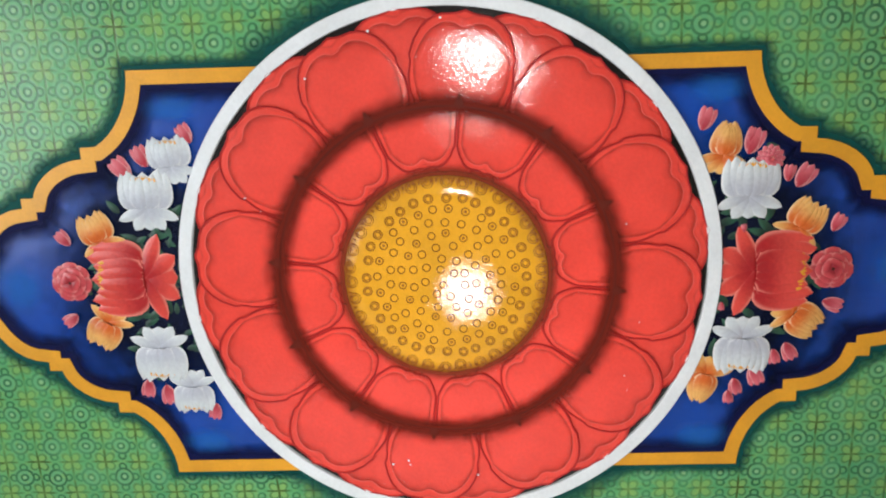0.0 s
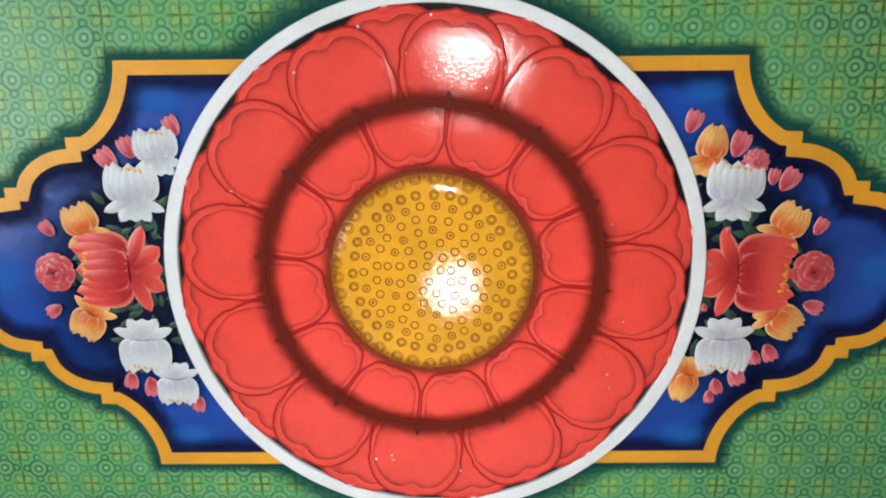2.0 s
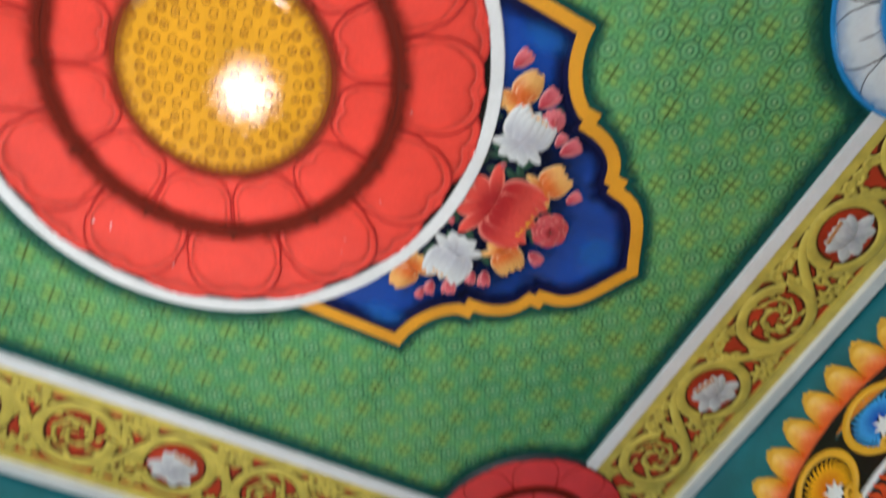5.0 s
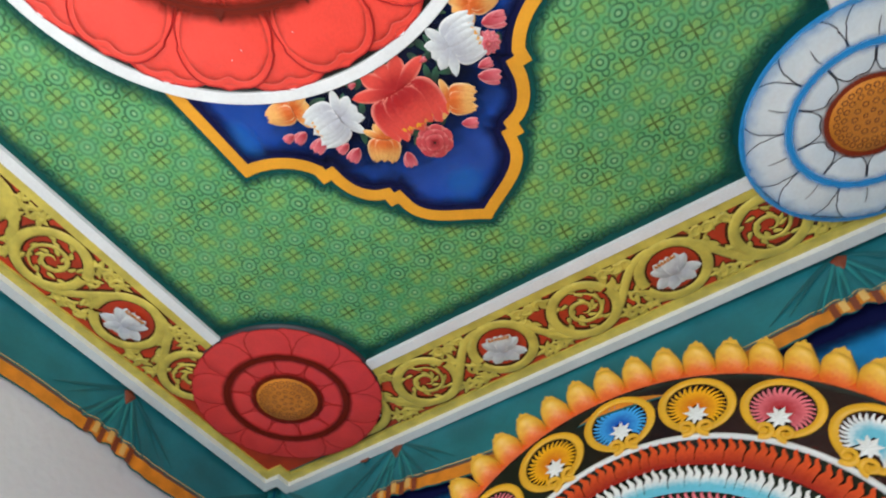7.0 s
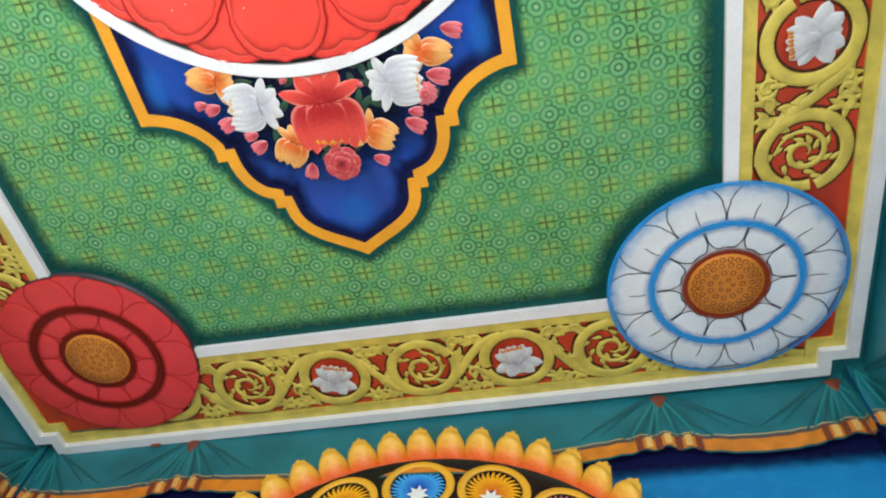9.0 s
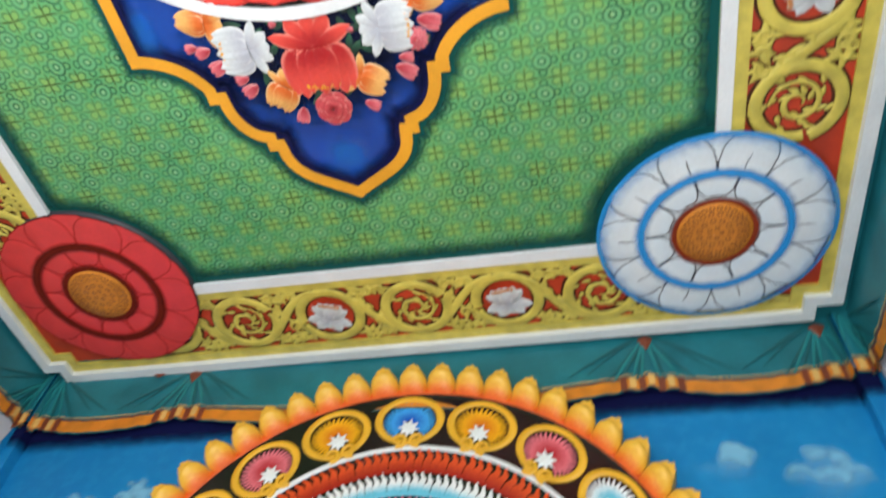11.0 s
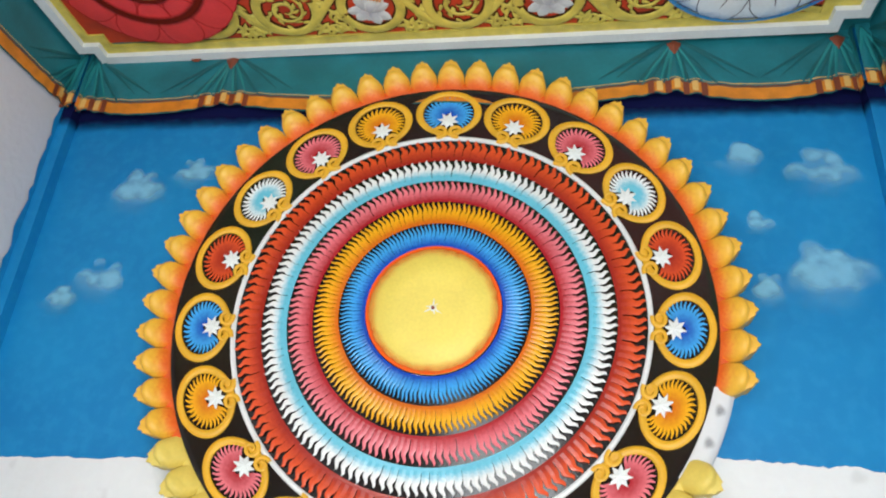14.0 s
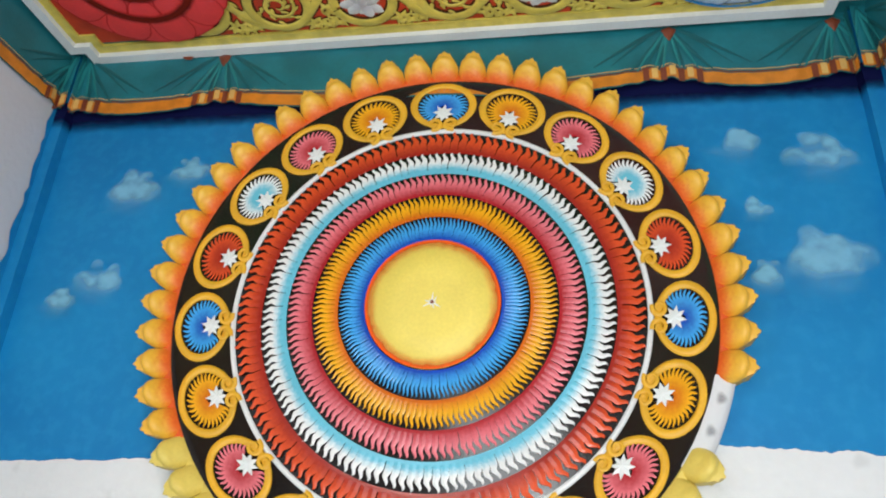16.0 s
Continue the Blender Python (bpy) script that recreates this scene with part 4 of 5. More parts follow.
def frieze(name, m, length, first, pitch, kinds, opens, half=0.10):
    """A run of vine scrolls along +u, from 0 to length; roundels every pitch from first."""
    th = thing(name, m, "yellow relief vine scroll frieze with white lotuses on red", "scroll frieze", "ceiling friezes")
    k = 0
    c = first
    rr = random.Random(int(length * 100))
    while c < length:
        flower = (k + kinds) % 2 == 0
        up = 1 if k % 2 == 0 else -1
        # edging: wider dark copies beneath, both brown outline and painted-in shadow
        bm, edging = bmesh.new(), bmesh.new()

        def vine(pts, r, taper, flat=0.35):
            tube(pts, r, bm, 7, taper, flat)
            tube([(x, y, 0.0052) for x, y, z in pts], r * 1.45, edging, 4, taper, 0.06)

        def leaf(x, y, length, width, ang, bend=0.0):
            blade(bm, x, y, length, width, ang, 0.0075, 0.005, n=4, bend=bend)
            blade(edging, x - 0.003 * math.cos(radians(ang)), y - 0.003 * math.sin(radians(ang)), length * 1.2, width * 1.6, ang, 0.0054, 0.0004, n=4, bend=bend)

        vine(spiral(c, 0, half * 0.90, half * 0.84, 200 if up > 0 else 20, up * 0.98, 40), 0.0150, False, 0.26)
        # vine to the next roundel
        nxt = c + pitch
        pts = bezier((c - 0.02, up * half * 0.88), (c + pitch * 0.42, up * half * 1.0), (c + pitch * 0.45, -up * half * 0.75), (nxt - 0.03, -up * half * 0.86), 14)
        vine([(x, y, 0.0095) for x, y in pts], 0.0130, False, 0.26)
        roundel = part("vine_roundel", bm, "scroll", th, "yellow vine ring", True)
        # leaf curls in the corners between the roundels
        bm = bmesh.new()
        for sx, sy, a0 in ((0.5, 1, 200), (0.5, -1, 140), (0.43, 0.35, 90), (0.57, -0.35, 250), (0.38, -0.95, 60), (0.62, 0.95, 300), (0.36, 0.92, 30), (0.64, -0.92, 120)):
            cx, cy = c + pitch * sx + rr.uniform(-0.006, 0.006), sy * half * 0.82
            vine(spiral(cx, cy, 0.022, 0.005, a0, 0.9 * (1 if sy > 0 else -1), 14), 0.0062, True, 0.4)
            for q in range(5):
                leaf(cx, cy, rr.uniform(0.030, 0.044), 0.016, a0 + q * 58 + rr.uniform(-14, 14), rr.uniform(-0.3, 0.3))
        tagged(part("leaf_curl", bm, "scroll", roundel, "yellow leaf curls", True), kind="stuff")
        if flower:
            f = lotus_motif(roundel)
            f.matrix_basis = pose(c, 0.0, -0.006, 0, 0, opens + rr.choice((-1, 1)) * rr.uniform(6, 16)) @ Matrix.Scale(1.42, 4)
        else:
            bm = bmesh.new()
            vine(spiral(c, 0, half * 0.58, 0.010, 90, -1.6, 34), 0.0070, True, 0.4)
            for q in range(20):
                a = q * 18 + rr.uniform(-10, 10)
                d = half * (0.22, 0.45, 0.62)[q % 3]
                leaf(c + d * math.cos(radians(a)), d * math.sin(radians(a)), 0.027, 0.014, a + 45, 0.3)
            tagged(part("rosette_curl", bm, "scroll", roundel, "curled yellow leaf rosette", True), kind="stuff")
        tagged(part("scroll_outline_shade", edging, "scroll_shade", roundel, "dark brown outlines of the scrolls with their shadow coloured in"), kind="stuff")
        c += pitch
        k += 1
    return th


PITCH = 0.272
# along the back wall: u = x
frieze("scroll_frieze", pose(-0.95, 1.5655, H, 180, 0, 0), 1.95, 0.196, PITCH, 0, 0, 0.108)
# along the side walls: u runs towards the back
frieze("scroll_frieze", pose(-1.080, 1.27, H, 180, 0, -90), 2.8, 0.115, PITCH, 1, 180, 0.112)
frieze("scroll_frieze", pose(1.078, 1.27, H, 180, 0, -90), 2.8, 0.240, PITCH, 1, 0, 0.108)


# ---- painted curtain valance ----
def valance(name, m, length, knots, drop=0.240):
    """Teal swags gathered at knots, with an orange hem; u along the wall, v down from 0, h out."""
    th = thing(name, m, "teal painted curtain valance with orange hem, gathered at knots", "valance", "curtain valances")
    n = max(16, int(length / 0.008))
    us = [length * i / n for i in range(n + 1)]

    def near(u):
        return min((abs(u - k), u - k) for k in knots)

    def low(u):
        d, _ = near(u)
        zig = 0.005 * math.sin(u * 95) * math.exp(-(d / 0.09) ** 2)
        return -(drop - 0.018 * math.exp(-(d / 0.10) ** 2) + 0.010 * math.sin(u * 9.0) + zig)

    def out(u, k):
        d, sd = near(u)
        fan = sd / (0.15 + 0.85 * k)
        w = math.exp(-(fan / 0.16) ** 2)
        return 0.004 + 0.0035 * k * w * math.cos(fan * 95) + 0.004 * k * math.sin(u * 11)

    ks = [i / 8 for i in range(9)]
    bm = grid(bmesh.new(), [[(u, low(u) * 0.83 * k, 0.003 + out(u, k)) for u in us] for k in ks])
    part("swag", bm, "teal", th, "teal cloth", True)
    bm = grid(bmesh.new(), [[(u, low(u) * q, 0.0045 + out(u, 1)) for u in us] for q in (0.83, 0.92, 1.0)])
    part("hem", bm, "hem", th, "orange hem", True)
    bm = grid(bmesh.new(), [[(u, low(u) * q, 0.0040 + out(u, 1)) for u in us] for q in (0.995, 1.025)])
    part("hem_edge", bm, "teal_line", th, "thin dark teal line under the hem", True)
    bm = grid(bmesh.new(), [[(u, low(u) * q, 0.0060 + out(u, 1)) for u in us] for q in (0.772, 0.784)])
    part("gold_line", bm, "hem_light", th, "thin golden line above the hem", True)
    bm = grid(bmesh.new(), [[(u, low(u) * q, 0.0065 + out(u, 1)) for u in us] for q in (0.808, 0.826)])
    part("hem_line", bm, "hem_dark", th, "thin brown line above the hem", True)
    # painted fold strokes fanning from each knot
    rr = random.Random(len(knots) + int(length * 10))
    for k0 in knots:
        if k0 < -0.02 or k0 > length + 0.02:
            continue
        bm = bmesh.new()
        for i in (-5, -4, -3, -2, -1, 1, 2, 3, 4, 5):
            reach = i * 0.036 * (1 + 0.35 * abs(i) / 6)
            pts = []
            for s in range(9):
                q = s / 8
                u = k0 + reach * (q ** (0.9 + 0.12 * abs(i)))
                if -0.001 < u < length + 0.001:
                    pts.append((u, low(u) * (0.06 + 0.78 * (q if abs(i) < 4 else q ** 1.5 * 0.8)), 0.0065 + out(u, q)))
            if len(pts) > 3:
                tube(pts, 0.0042 + 0.0016 * (abs(i) % 2), bm, 5, flat=0.15)
        part("fold_stroke", bm, "teal_line", th, "dark fold lines", True)
        bm = bmesh.new()
        for i in (-4, -2, -1, 1, 3):
            reach = i * 0.026
            pts = [(k0 + reach * q, low(k0 + reach * q) * (0.1 + 0.74 * q), 0.0075 + out(k0 + reach * q, q)) for q in (s / 7 for s in range(8)) if -0.001 < k0 + reach * q < length + 0.001]
            if len(pts) > 3:
                tube(pts, 0.0048, bm, 5, flat=0.2)
        part("fold_light", bm, "teal_high", th, "pale fold highlights", True)
        for i in (-3, -2, -1, 0, 1, 2, 3):
            u = k0 + i * 0.026
            if 0 < u < length:
                bm = bmesh.new()
                wdt = 0.009
                grid(bm, [[(u - wdt, low(u) * q, 0.0085 + out(u, 1)), (u + wdt, low(u) * q, 0.0085 + out(u, 1))] for q in (0.82, 0.93, 1.03 if i % 2 else 0.99)])
                part("hem_fold", bm, "hem_dark" if i % 2 else "hem_light", th, "folded hem")
        if 0.03 < k0 < length - 0.03:
            bm = bmesh.new()
            blade(bm, k0, -0.024, 0.052, 0.044, -90, 0.012, 0.012, 0.5)
            part("knot", bm, "hem_dark", th, "small orange knot", True)
    return th


VAL = 1.764
valance("curtain_valance", pose(PIN[-1], VAL, H, 90, 0, 0), PIN[1] - PIN[-1], [0.03, 0.529, 1.975, 2.45])
for sgn in (-1, 1):
    # short return round the pilaster, then the side wall
    x0 = -SIDE if sgn < 0 else PIN[1] - 0.004
    wide = SIDE - abs(PIN[sgn]) + 0.006
    valance("curtain_valance", pose(x0, PF - 0.012, H, 90, 0, 0), wide, [wide * 0.8 if sgn < 0 else 0.015])
    valance("curtain_valance", pose(PIN[sgn] - sgn * 0.003, PF - 0.014 if sgn < 0 else VAL + 0.004, H, 90, 0, -90 * sgn), VAL + 0.018 - PF, [0.015])
    valance("curtain_valance", pose(sgn * (SIDE - 0.006), PF if sgn > 0 else -1.727, H, 90, 0, -90 * sgn), 3.475,
            [0.0, 0.66, 1.42, 2.2, 3.0] if sgn > 0 else [3.475, 2.815, 2.055, 1.275, 0.475])
# boards that carry the valance
structure("valance_board", box(PIN[-1], PIN[1], VAL, WALL, H - 0.15, H), "teal", "plain backing of the curtain valance", "board")

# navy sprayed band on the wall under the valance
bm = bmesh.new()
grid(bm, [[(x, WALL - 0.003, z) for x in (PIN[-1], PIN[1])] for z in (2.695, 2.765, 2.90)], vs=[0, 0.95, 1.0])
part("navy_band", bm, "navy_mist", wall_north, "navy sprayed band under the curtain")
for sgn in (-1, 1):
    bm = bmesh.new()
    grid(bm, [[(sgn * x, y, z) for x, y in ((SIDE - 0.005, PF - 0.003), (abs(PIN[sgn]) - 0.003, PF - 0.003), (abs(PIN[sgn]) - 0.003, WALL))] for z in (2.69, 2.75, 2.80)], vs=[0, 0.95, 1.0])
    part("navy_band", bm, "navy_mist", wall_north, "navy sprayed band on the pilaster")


# clouds sprayed on the blue wall
def cloud(x, z, s, seed):
    th = thing("painted_cloud", pose(x, WALL - 0.0035 - 0.0007 * seed, z, 90, 0, 0), "pale blue cloud sprayed on the blue wall", "painted cloud", "painted clouds")
    rr = random.Random(seed)
    side = rr.choice((-1, 1))
    puffs = [(0.02, 0.22, 0.36), (-0.30, 0.02, 0.30), (0.36, 0.04, 0.33), (0.06, -0.08, 0.40), (-0.10, 0.40, 0.20), (0.22, 0.36, 0.18)]
    puffs = [(dx + rr.uniform(-0.10, 0.10), dz + rr.uniform(-0.07, 0.07), r * rr.uniform(0.9, 1.25)) for dx, dz, r in puffs if rr.random() > 0.12]

    def rim(u, v):
        return max(0, 1 - (abs(u) / 1.15) ** 6) * max(0, 1 - (abs(v) / 0.8) ** 6)

    def billow(u, v):
        best = 0.0
        for dx, dz, r in puffs:
            d = math.hypot(u - dx, v - dz) / r
            if d < 1:
                best = 1 - (1 - best) * (1 - 0.85 * min(1, (1 - d) * 2.2) * (0.22 + 0.78 * max(0, min(1, 0.45 + 0.75 * (v - dz) / r))))
        return best * rim(u, v) * max(0.0, min(1.0, (v + 0.45) / 0.4))

    def haze(u, v):
        low = 0.42 * math.exp(-(u / 0.55) ** 2 - ((v + 0.22) / 0.30) ** 2)
        trail = 0.26 * math.exp(-((u - side * 0.55) / 0.5) ** 2 - ((v + 0.05) / 0.13) ** 2)
        return (low + trail) * rim(u, v)

    for name, shade, lift in (("haze", haze, 0.0), ("billow", billow, 0.0003)):
        bm = bmesh.new()
        uv = bm.loops.layers.uv.verify()
        nu, nv = 56, 40
        vv = [[bm.verts.new(((-1.15 + 2.3 * i / nu) * s, (-0.8 + 1.6 * j / nv) * s, lift)) for i in range(nu + 1)] for j in range(nv + 1)]
        for j in range(nv):
            for i in range(nu):
                f = bm.faces.new((vv[j][i], vv[j][i + 1], vv[j + 1][i + 1], vv[j + 1][i]))
                for loop in f.loops:
                    c = loop.vert.co
                    loop[uv].uv = (0, shade(c.x / s, c.y / s))
        part(name, bm, "cloud_mist", th)


for i, (x, z, s) in enumerate(((-0.975, 2.456, 0.165), (-0.787, 2.525, 0.12), (-1.00, 2.148, 0.14), (-1.11, 2.085, 0.10), (0.879, 2.552, 0.13), (1.09, 2.498, 0.155), (1.06, 2.178, 0.20), (0.9, 2.345, 0.08), (0.91, 2.14, 0.10))):
    cloud(x, z, s, i)

# ---- the wheel on the wall ----
WX, WZ, WY = 0.030, 2.069, 1.777
wheel = thing("mandala_relief", pose(WX, WY, WZ, 90, 0, 0), "large relief wheel with flame rings, roundels and orange lotus rim", "wall relief")
wheel.scale = (1.06, 1.06, 1)


def dome(r):
    """Height of the flame rings' ground, which rises from the white band to the sun disc."""
    return 0.036 * max(0.0, min(1.0, (0.55 - r) / 0.376))


part("back_plate", lathe([(0.60, WY - WALL + 0.001), (0.585, -0.004), (0.55, -0.002), (0.17, dome(0.17) - 0.002), (0.0005, dome(0) - 0.002)], 128), "black", wheel, "black ground of the flame rings")
part("sun_disc", lathe([(0.174, 0.034), (0.172, 0.040), (0.09, 0.0412), (0.0005, 0.0415)], 96), "sun", wheel, "sunflower yellow centre disc", True)
part("sun_edge", lathe([(0.138, 0.0424), (0.165, 0.0420), (0.175, 0.0416)], 96), "orange_mist", wheel, "orange sprayed edge")
part("nail", lathe([(0.005, 0.041), (0.004, 0.046), (0.0005, 0.047)], 10), "hem_dark", wheel, "small nail at the centre")
bm = bmesh.new()
for i in range(9):
    blade(bm, 0, 0, 0.012 + 0.008 * (i % 3), 0.004, i * 40 + 7, 0.0418, 0.0004, n=3)
part("chip", bm, "white", wheel, "chipped paint round the nail")
NF = 136


def flame_ring(r0, r1, mat, label, twist=1.0):
    """A ring of wavy flame tongues that point outwards, joined."""
    bm = bmesh.new()
    uv = bm.loops.layers.uv.verify()
    L = r1 - r0
    solid = r0 + L * 0.16
    grid(bm, [[(r * math.cos(2 * math.pi * i / 256), r * math.sin(2 * math.pi * i / 256), h + dome(r)) for i in range(256)] for r, h in ((r0, 0.0), (solid, 0.0025))], True, [0.0, 0.16])
    st = 2 * math.pi / NF
    for i in range(NF):
        c = st * (i + 0.5) + rnd.uniform(-0.06, 0.06) * st
        reach = r1 * rnd.uniform(0.990, 1.004)
        rows, vs = [], []
        for s, w, sway in ((0.0, 0.492, 0.0), (0.38, 0.485, 0.0), (0.48, 0.44, 0.05), (0.57, 0.38, 0.15), (0.65, 0.33, 0.19), (0.73, 0.29, 0.09), (0.81, 0.24, -0.07), (0.88, 0.18, -0.17), (0.94, 0.11, -0.17), (1.0, 0.01, -0.06)):
            r = solid - 0.003 + (reach - solid + 0.003) * s
            rows.append([(r * math.cos(c + st * (sway * twist + w * q)), r * math.sin(c + st * (sway * twist + w * q)), dome(r) + 0.0027 + 0.003 * s + 0.0014 * (1 - q * q)) for q in (-1, 0, 1)])
            vs.append(0.16 + 0.84 * s)
        grid(bm, rows, False, vs)
    return tagged(part("flame_ring", bm, mat, wheel, label), kind="stuff")


flame_ring(0.177, 0.247, "flame_blue", "ring of blue flame tongues", -1)
flame_ring(0.249, 0.318, "flame_orange", "ring of orange flame tongues", -1)
flame_ring(0.320, 0.389, "flame_pink", "ring of pink flame tongues", -1)
flame_ring(0.391, 0.461, "flame_white", "ring of white and pale blue flame tongues", -1)
flame_ring(0.462, 0.534, "flame_red", "ring of brick red flame tongues", -1)
part("white_band", lathe([(0.535, -0.001), (0.537, 0.005), (0.547, 0.0055), (0.549, 0.0)], 160), "white", wheel, "thin white band", True)

# flared black rim that carries the roundels
R0, R1, RISE = 0.549, 0.697, 0.029


def flare(q, lift=0.0):
    """Radius and height on the flared rim, q from 0 at its foot to 1 at its lip."""
    r = R0 + (R1 - R0) * q
    h = RISE * (0.82 * q + 0.18 * q * q)
    return r - lift * 0.75, h + lift * 0.66


part("flared_rim", lathe([flare(i / 10) for i in range(11)] + [(R1 + 0.012, RISE), (R1 + 0.012, RISE - 0.02), (0.60, WY - WALL + 0.001)], 160), "black", wheel, "glossy black flared rim", True)


def on_flare(p, q, lift):
    """p: metres along the ring, q: 0 to 1 up the flare."""
    r, h = flare(q, lift)
    a = p / 0.623
    return (r * math.sin(a), r * math.cos(a), h)


def roundel(mat, label):
    HW = 0.098
    rows = []
    for k, (s, lift) in enumerate(((1.0, 0.002), (0.985, 0.006), (0.89, 0.0078), (0.795, 0.006), (0.775, 0.002))):
        rows.append([on_flare(HW * s * math.cos(a), 0.50 + 0.475 * s * math.sin(a), lift) for a in (2 * math.pi * i / 40 for i in range(40))])
    body = part("roundel", grid(bmesh.new(), rows, True), "lemon", wheel, label, True)
    bm = bmesh.new()
    nt = 25
    for i in range(nt):
        th0 = radians(-52 + 284 * (i + 0.5) / nt)
        dw = radians(284 / nt) * 0.5
        rows, vs = [], []
        for s, w, sw in ((0.1, 1.0, 0), (0.45, 1.0, 0.0), (0.66, 1.0, 0.0), (0.74, 0.78, 0.22), (0.81, 0.62, 0.30), (0.89, 0.46, -0.05), (0.95, 0.26, -0.35), (1.0, 0.03, -0.30)):
            rows.append([on_flare(HW * 0.78 * s * math.cos(th0 + dw * (w * j + sw)), 0.47 + 0.375 * s * math.sin(th0 + dw * (w * j + sw)), 0.0035) for j in (-1, 1)])
            vs.append(s * 0.72)
        grid(bm, rows, False, vs)
    tagged(part("flame_fan", bm, mat, body, "fan of flame tongues"), kind="stuff")
    bm = bmesh.new()
    star = [on_flare((0.033 if i % 2 else 0.018) * math.cos(math.pi * i / 8 + 0.2), 0.36 + (0.185 if i % 2 else 0.10) * math.sin(math.pi * i / 8 + 0.2), 0.007) for i in range(16)]
    mid = bm.verts.new(on_flare(0, 0.36, 0.013))
    vv = [bm.verts.new(p) for p in star]
    for i in range(16):
        bm.faces.new((vv[i], vv[(i + 1) % 16], mid))
    part("star_flower", bm, "lotus_white", body, "white star flower")
    for sx in (-1, 1):
        bm = bmesh.new()
        pts = []
        for i in range(22):
            k = i / 21
            rr_ = 0.026 * (1 - 0.8 * k)
            a = radians(250) + k * 2 * math.pi * 1.4
            pts.append(on_flare(sx * (0.028 + rr_ * math.cos(a) * -1), 0.14 + rr_ * 5.0 * math.sin(a), 0.010))
        rows = []
        for i, p in enumerate(pts):
            d = Vector(pts[min(21, i + 1)]) - Vector(pts[max(0, i - 1)])
            side = d.cross(Vector((0, -0.5, 0.8))).normalized() * 0.0065 * (1 - 0.5 * i / 21)
            up = Vector((0, -0.004, 0.005))
            rows.append([tuple(Vector(p) - side), tuple(Vector(p) + up), tuple(Vector(p) + side)])
        grid(bm, rows)
        part("curl", bm, "lemon", body, "yellow curl", True)
    return body


KINDS = ("flame_blue", "flame_orange", "flame_pink", "flame_white", "flame_red")
NAMES = ("blue", "orange", "pink", "white", "red")
protos = {}
for i in range(-9, 10):
    k = abs(i) % 5
    turn = pose(0, 0, 0, 0, 0, 0.25 - i * (18.72 if i > 0 else 18.97))
    if k not in protos:
        protos[k] = roundel(KINDS[k], "golden roundel with " + NAMES[k] + " flame fan and white star")
        protos[k].matrix_basis = turn
    else:
        o = copy_thing(protos[k], turn)
        o.parent = wheel


LIP = [(R1 - 0.003, RISE - 0.006), (R1 + 0.004, RISE + 0.004), (R1 + 0.022, RISE + 0.002), (R1 + 0.024, RISE - 0.03)]
part("lip_band", lathe(LIP, 128, None, radians(-16), radians(210)), "lip_orange", wheel, "orange painted lip")
part("lip_band", lathe(LIP, 64, None, radians(210), radians(326)), "petal_pale", wheel, "pale unpainted lip")


# lotus petals round the lip; the lowest are still pale, two have come off
def rim_petal(material, label):
    bm = bmesh.new()
    rows = []
    n, m = 18, 17
    for i in range(n):
        s = i / (n - 1)
        row = []
        for j in range(m):
            q = -1 + 2 * j / (m - 1)
            w = 0.0398 * (1 - 0.10 * max(0, 1 - s / 0.35) ** 2 - 1.25 * max(0, s - 0.5) ** 1.35)
            reach = 1 - 0.20 * q * q * s + 0.04 * math.cos(q * 2.5 * math.pi) * s ** 4
            r = R1 + 0.001 + 0.081 * s * reach
            ball = math.sqrt(max(0.0, 1 - ((s - 0.34) / 0.42) ** 2))
            h = RISE - 0.010 + 0.048 * s + (0.030 * ball + 0.012 * max(0.0, math.sin(math.pi * min(1.0, max(0.0, s - 0.3) / 0.72)))) * (1 - q * q) ** 0.6
            row.append((w * q, r, h))
        rows.append(row)
    grid(bm, rows)
    back = [(x, y, RISE - 0.03) for x, y, z in rows[-1]]
    grid(bm, [[(p[0], p[1], p[2]) for p in rows[-1]], back], vs=[1, 1])
    for side in (0, -1):
        grid(bm, [[r[side] for r in rows], [(r[side][0], r[side][1], RISE - 0.03) for r in rows]], vs=[0.6, 0.6])
    return part("petal", bm, material, wheel, label, True)


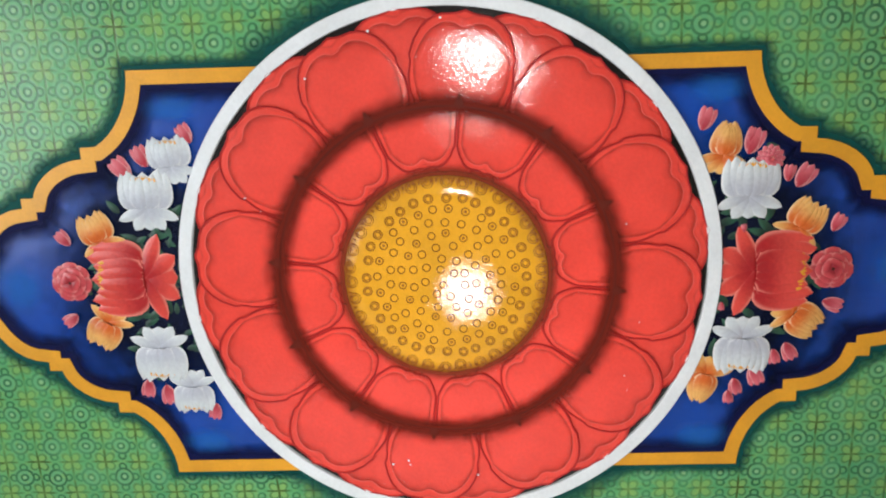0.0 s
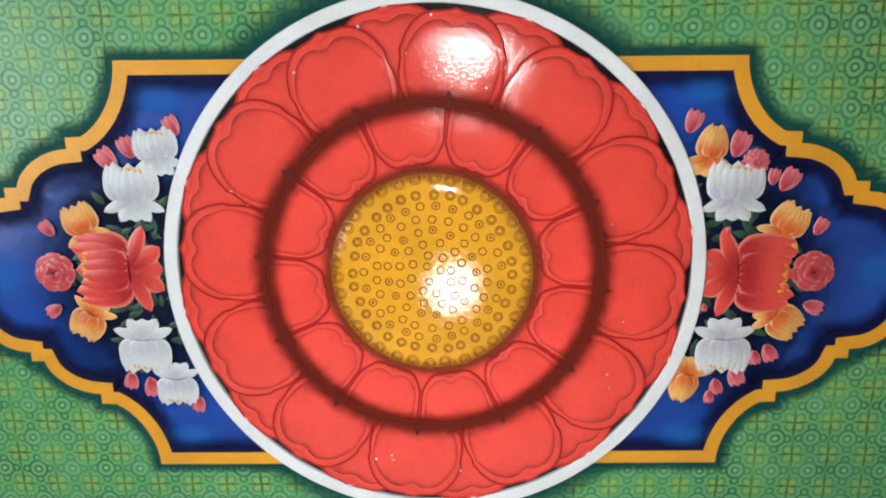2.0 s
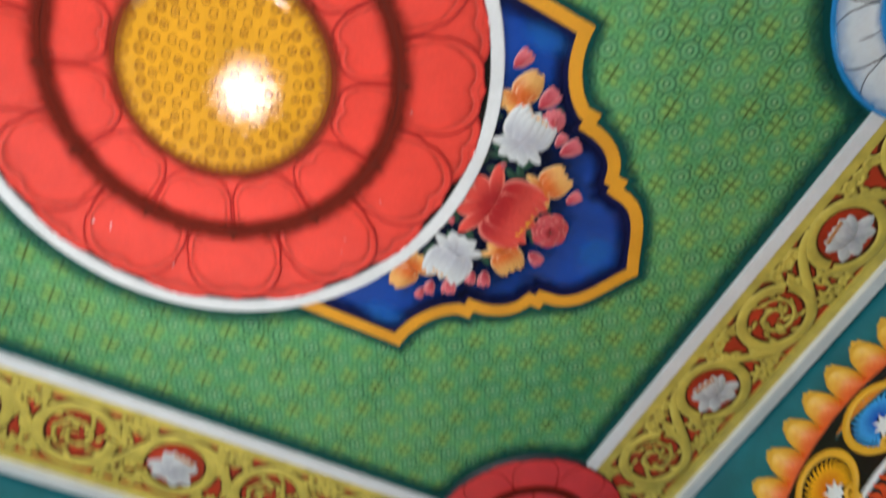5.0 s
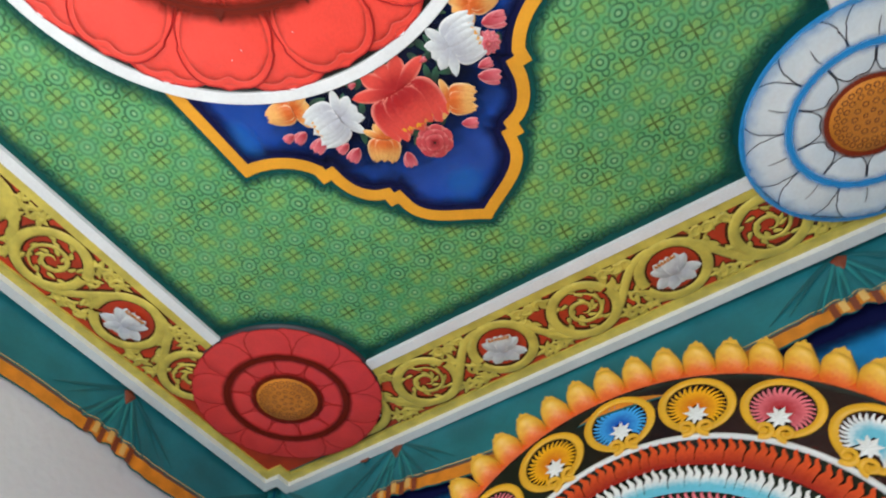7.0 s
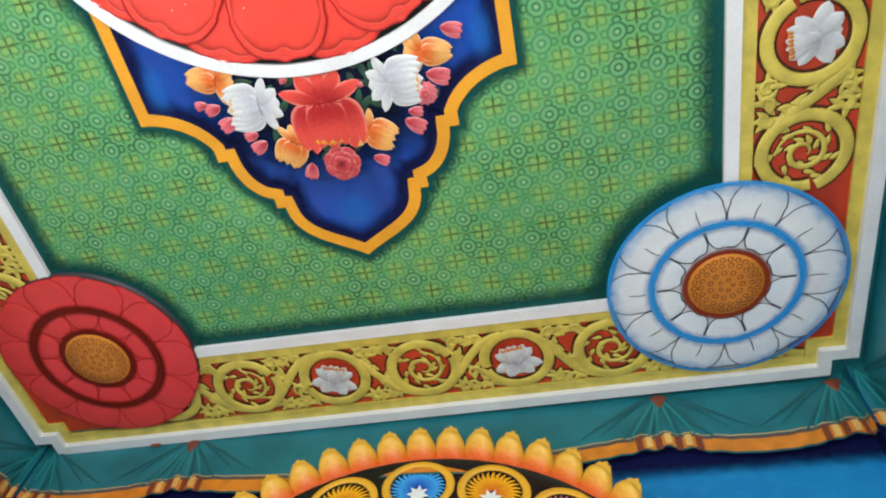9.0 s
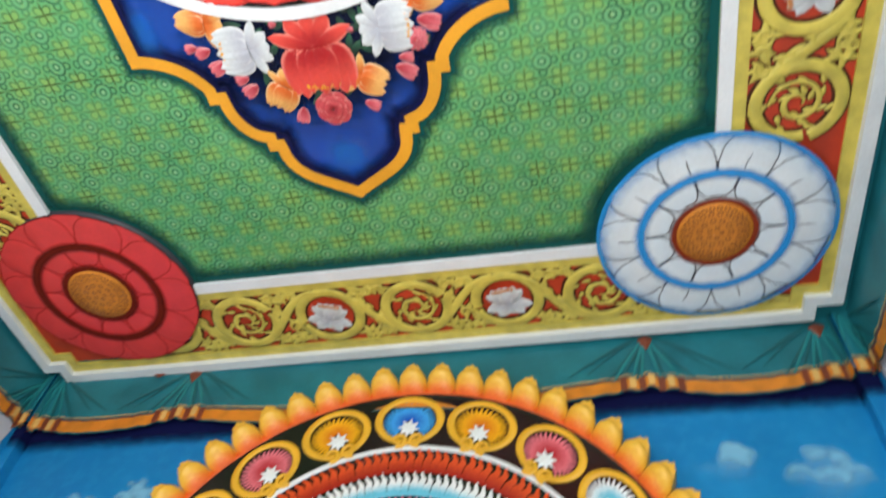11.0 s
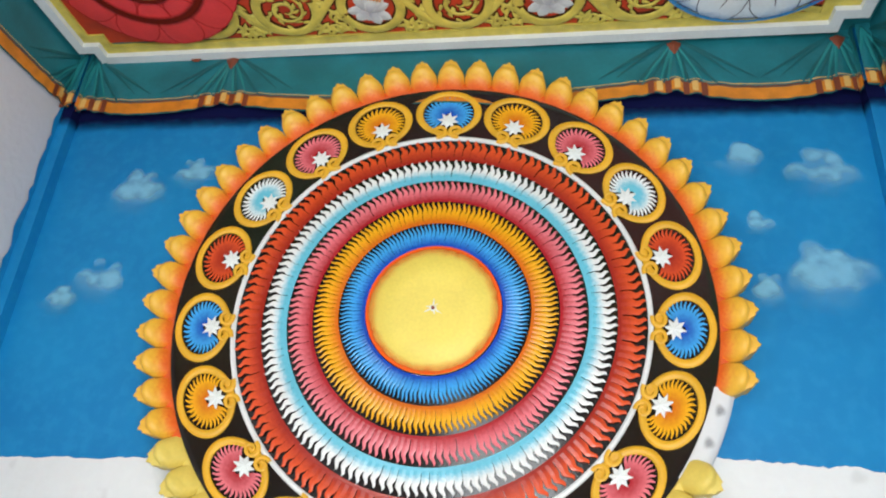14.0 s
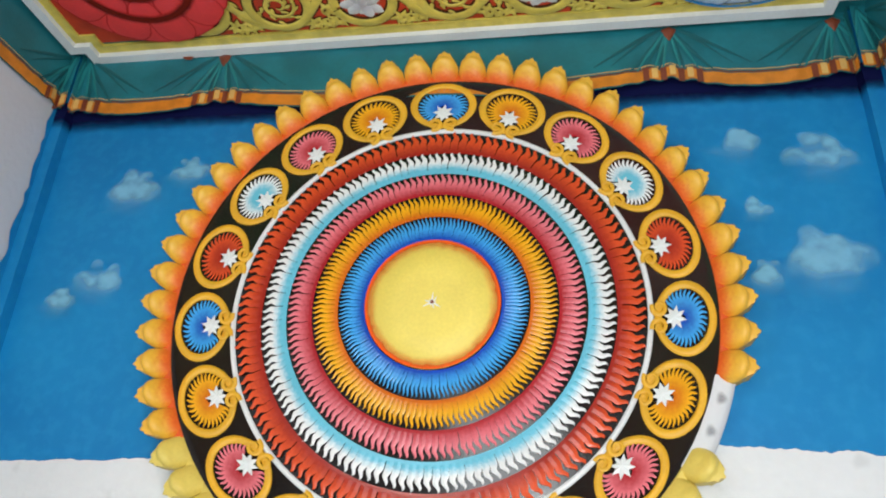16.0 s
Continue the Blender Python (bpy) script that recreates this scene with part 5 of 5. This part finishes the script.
NP = 56
first_o = first_p = dot = None
for i in range(-28, 28):
    if i in (17, 18):
        continue
    painted = -19 < i < 17
    turn = pose(0, 0, 0, 0, 0, -i * 360 / NP)
    if painted:
        lab = "orange to yellow lotus petal"
        if first_o is None:
            first_o = o = rim_petal("petal_orange", lab)
            dot = part("dot", lathe([(0.0035, 0.0), (0.0005, 0.002)], 8), "hem_dark", o)
            dot.matrix_basis = pose(0, 0.738, RISE + 0.042)
        else:
            o = tagged(same(first_o, wheel, turn), lab)
            same(dot, o, dot.matrix_basis)
        o.matrix_basis = turn
    else:
        lab = "pale yellow unfinished lotus petal"
        if first_p is None:
            first_p = o = rim_petal("petal_pale", lab)
        else:
            o = tagged(same(first_p, wheel, turn), lab)
        o.matrix_basis = turn
part("bare_patch", lathe([(R1 - 0.002, RISE + 0.001), (R1 + 0.006, RISE + 0.006), (R1 + 0.030, RISE + 0.006), (R1 + 0.046, RISE - 0.004), (R1 + 0.050, RISE - 0.03), (0.72, WY - WALL)], 24, None, radians(-34), radians(-15)), "bare", wheel, "bare white plaster where petals are missing", True)
for k in (17, 18):
    a = radians(90 - k * 360 / NP)
    q = R1 + 0.022
    part("glue_mark", fade_disc(q * math.cos(a), q * math.sin(a), 0.018, 0.021, RISE + 0.0068, 24, 90 - k * 360 / NP, 0.15, 3), "grey_mist", wheel, "grey mark of a lost petal")

# chips of paint on the medallion and a stray brown tab on the valance
rs = random.Random(11)
for i in range(14):
    a, q = rs.uniform(0, 2 * math.pi), rs.uniform(0.40, 0.56)
    chip = part("paint_speck", lathe([(0.0026 * rs.uniform(0.5, 1.2), 0.0), (0.0005, 0.001)], 7), "white", med, "tiny white paint speck")
    chip.matrix_basis = pose(q * math.cos(a), q * math.sin(a), 0.0265)
tab_at = pose(-0.86, VAL - 0.016, H - 0.03, 90, 0, 0)
tab = thing("loose_tab", tab_at, "small brown tab stuck on the teal valance", "tab")
bm = bmesh.new()
blade(bm, -0.02, 0.004, 0.042, 0.026, -8, 0.0, 0.004, blunt=0.9)
part("tab_body", bm, "hem_dark", tab, "brown painted tab", True)
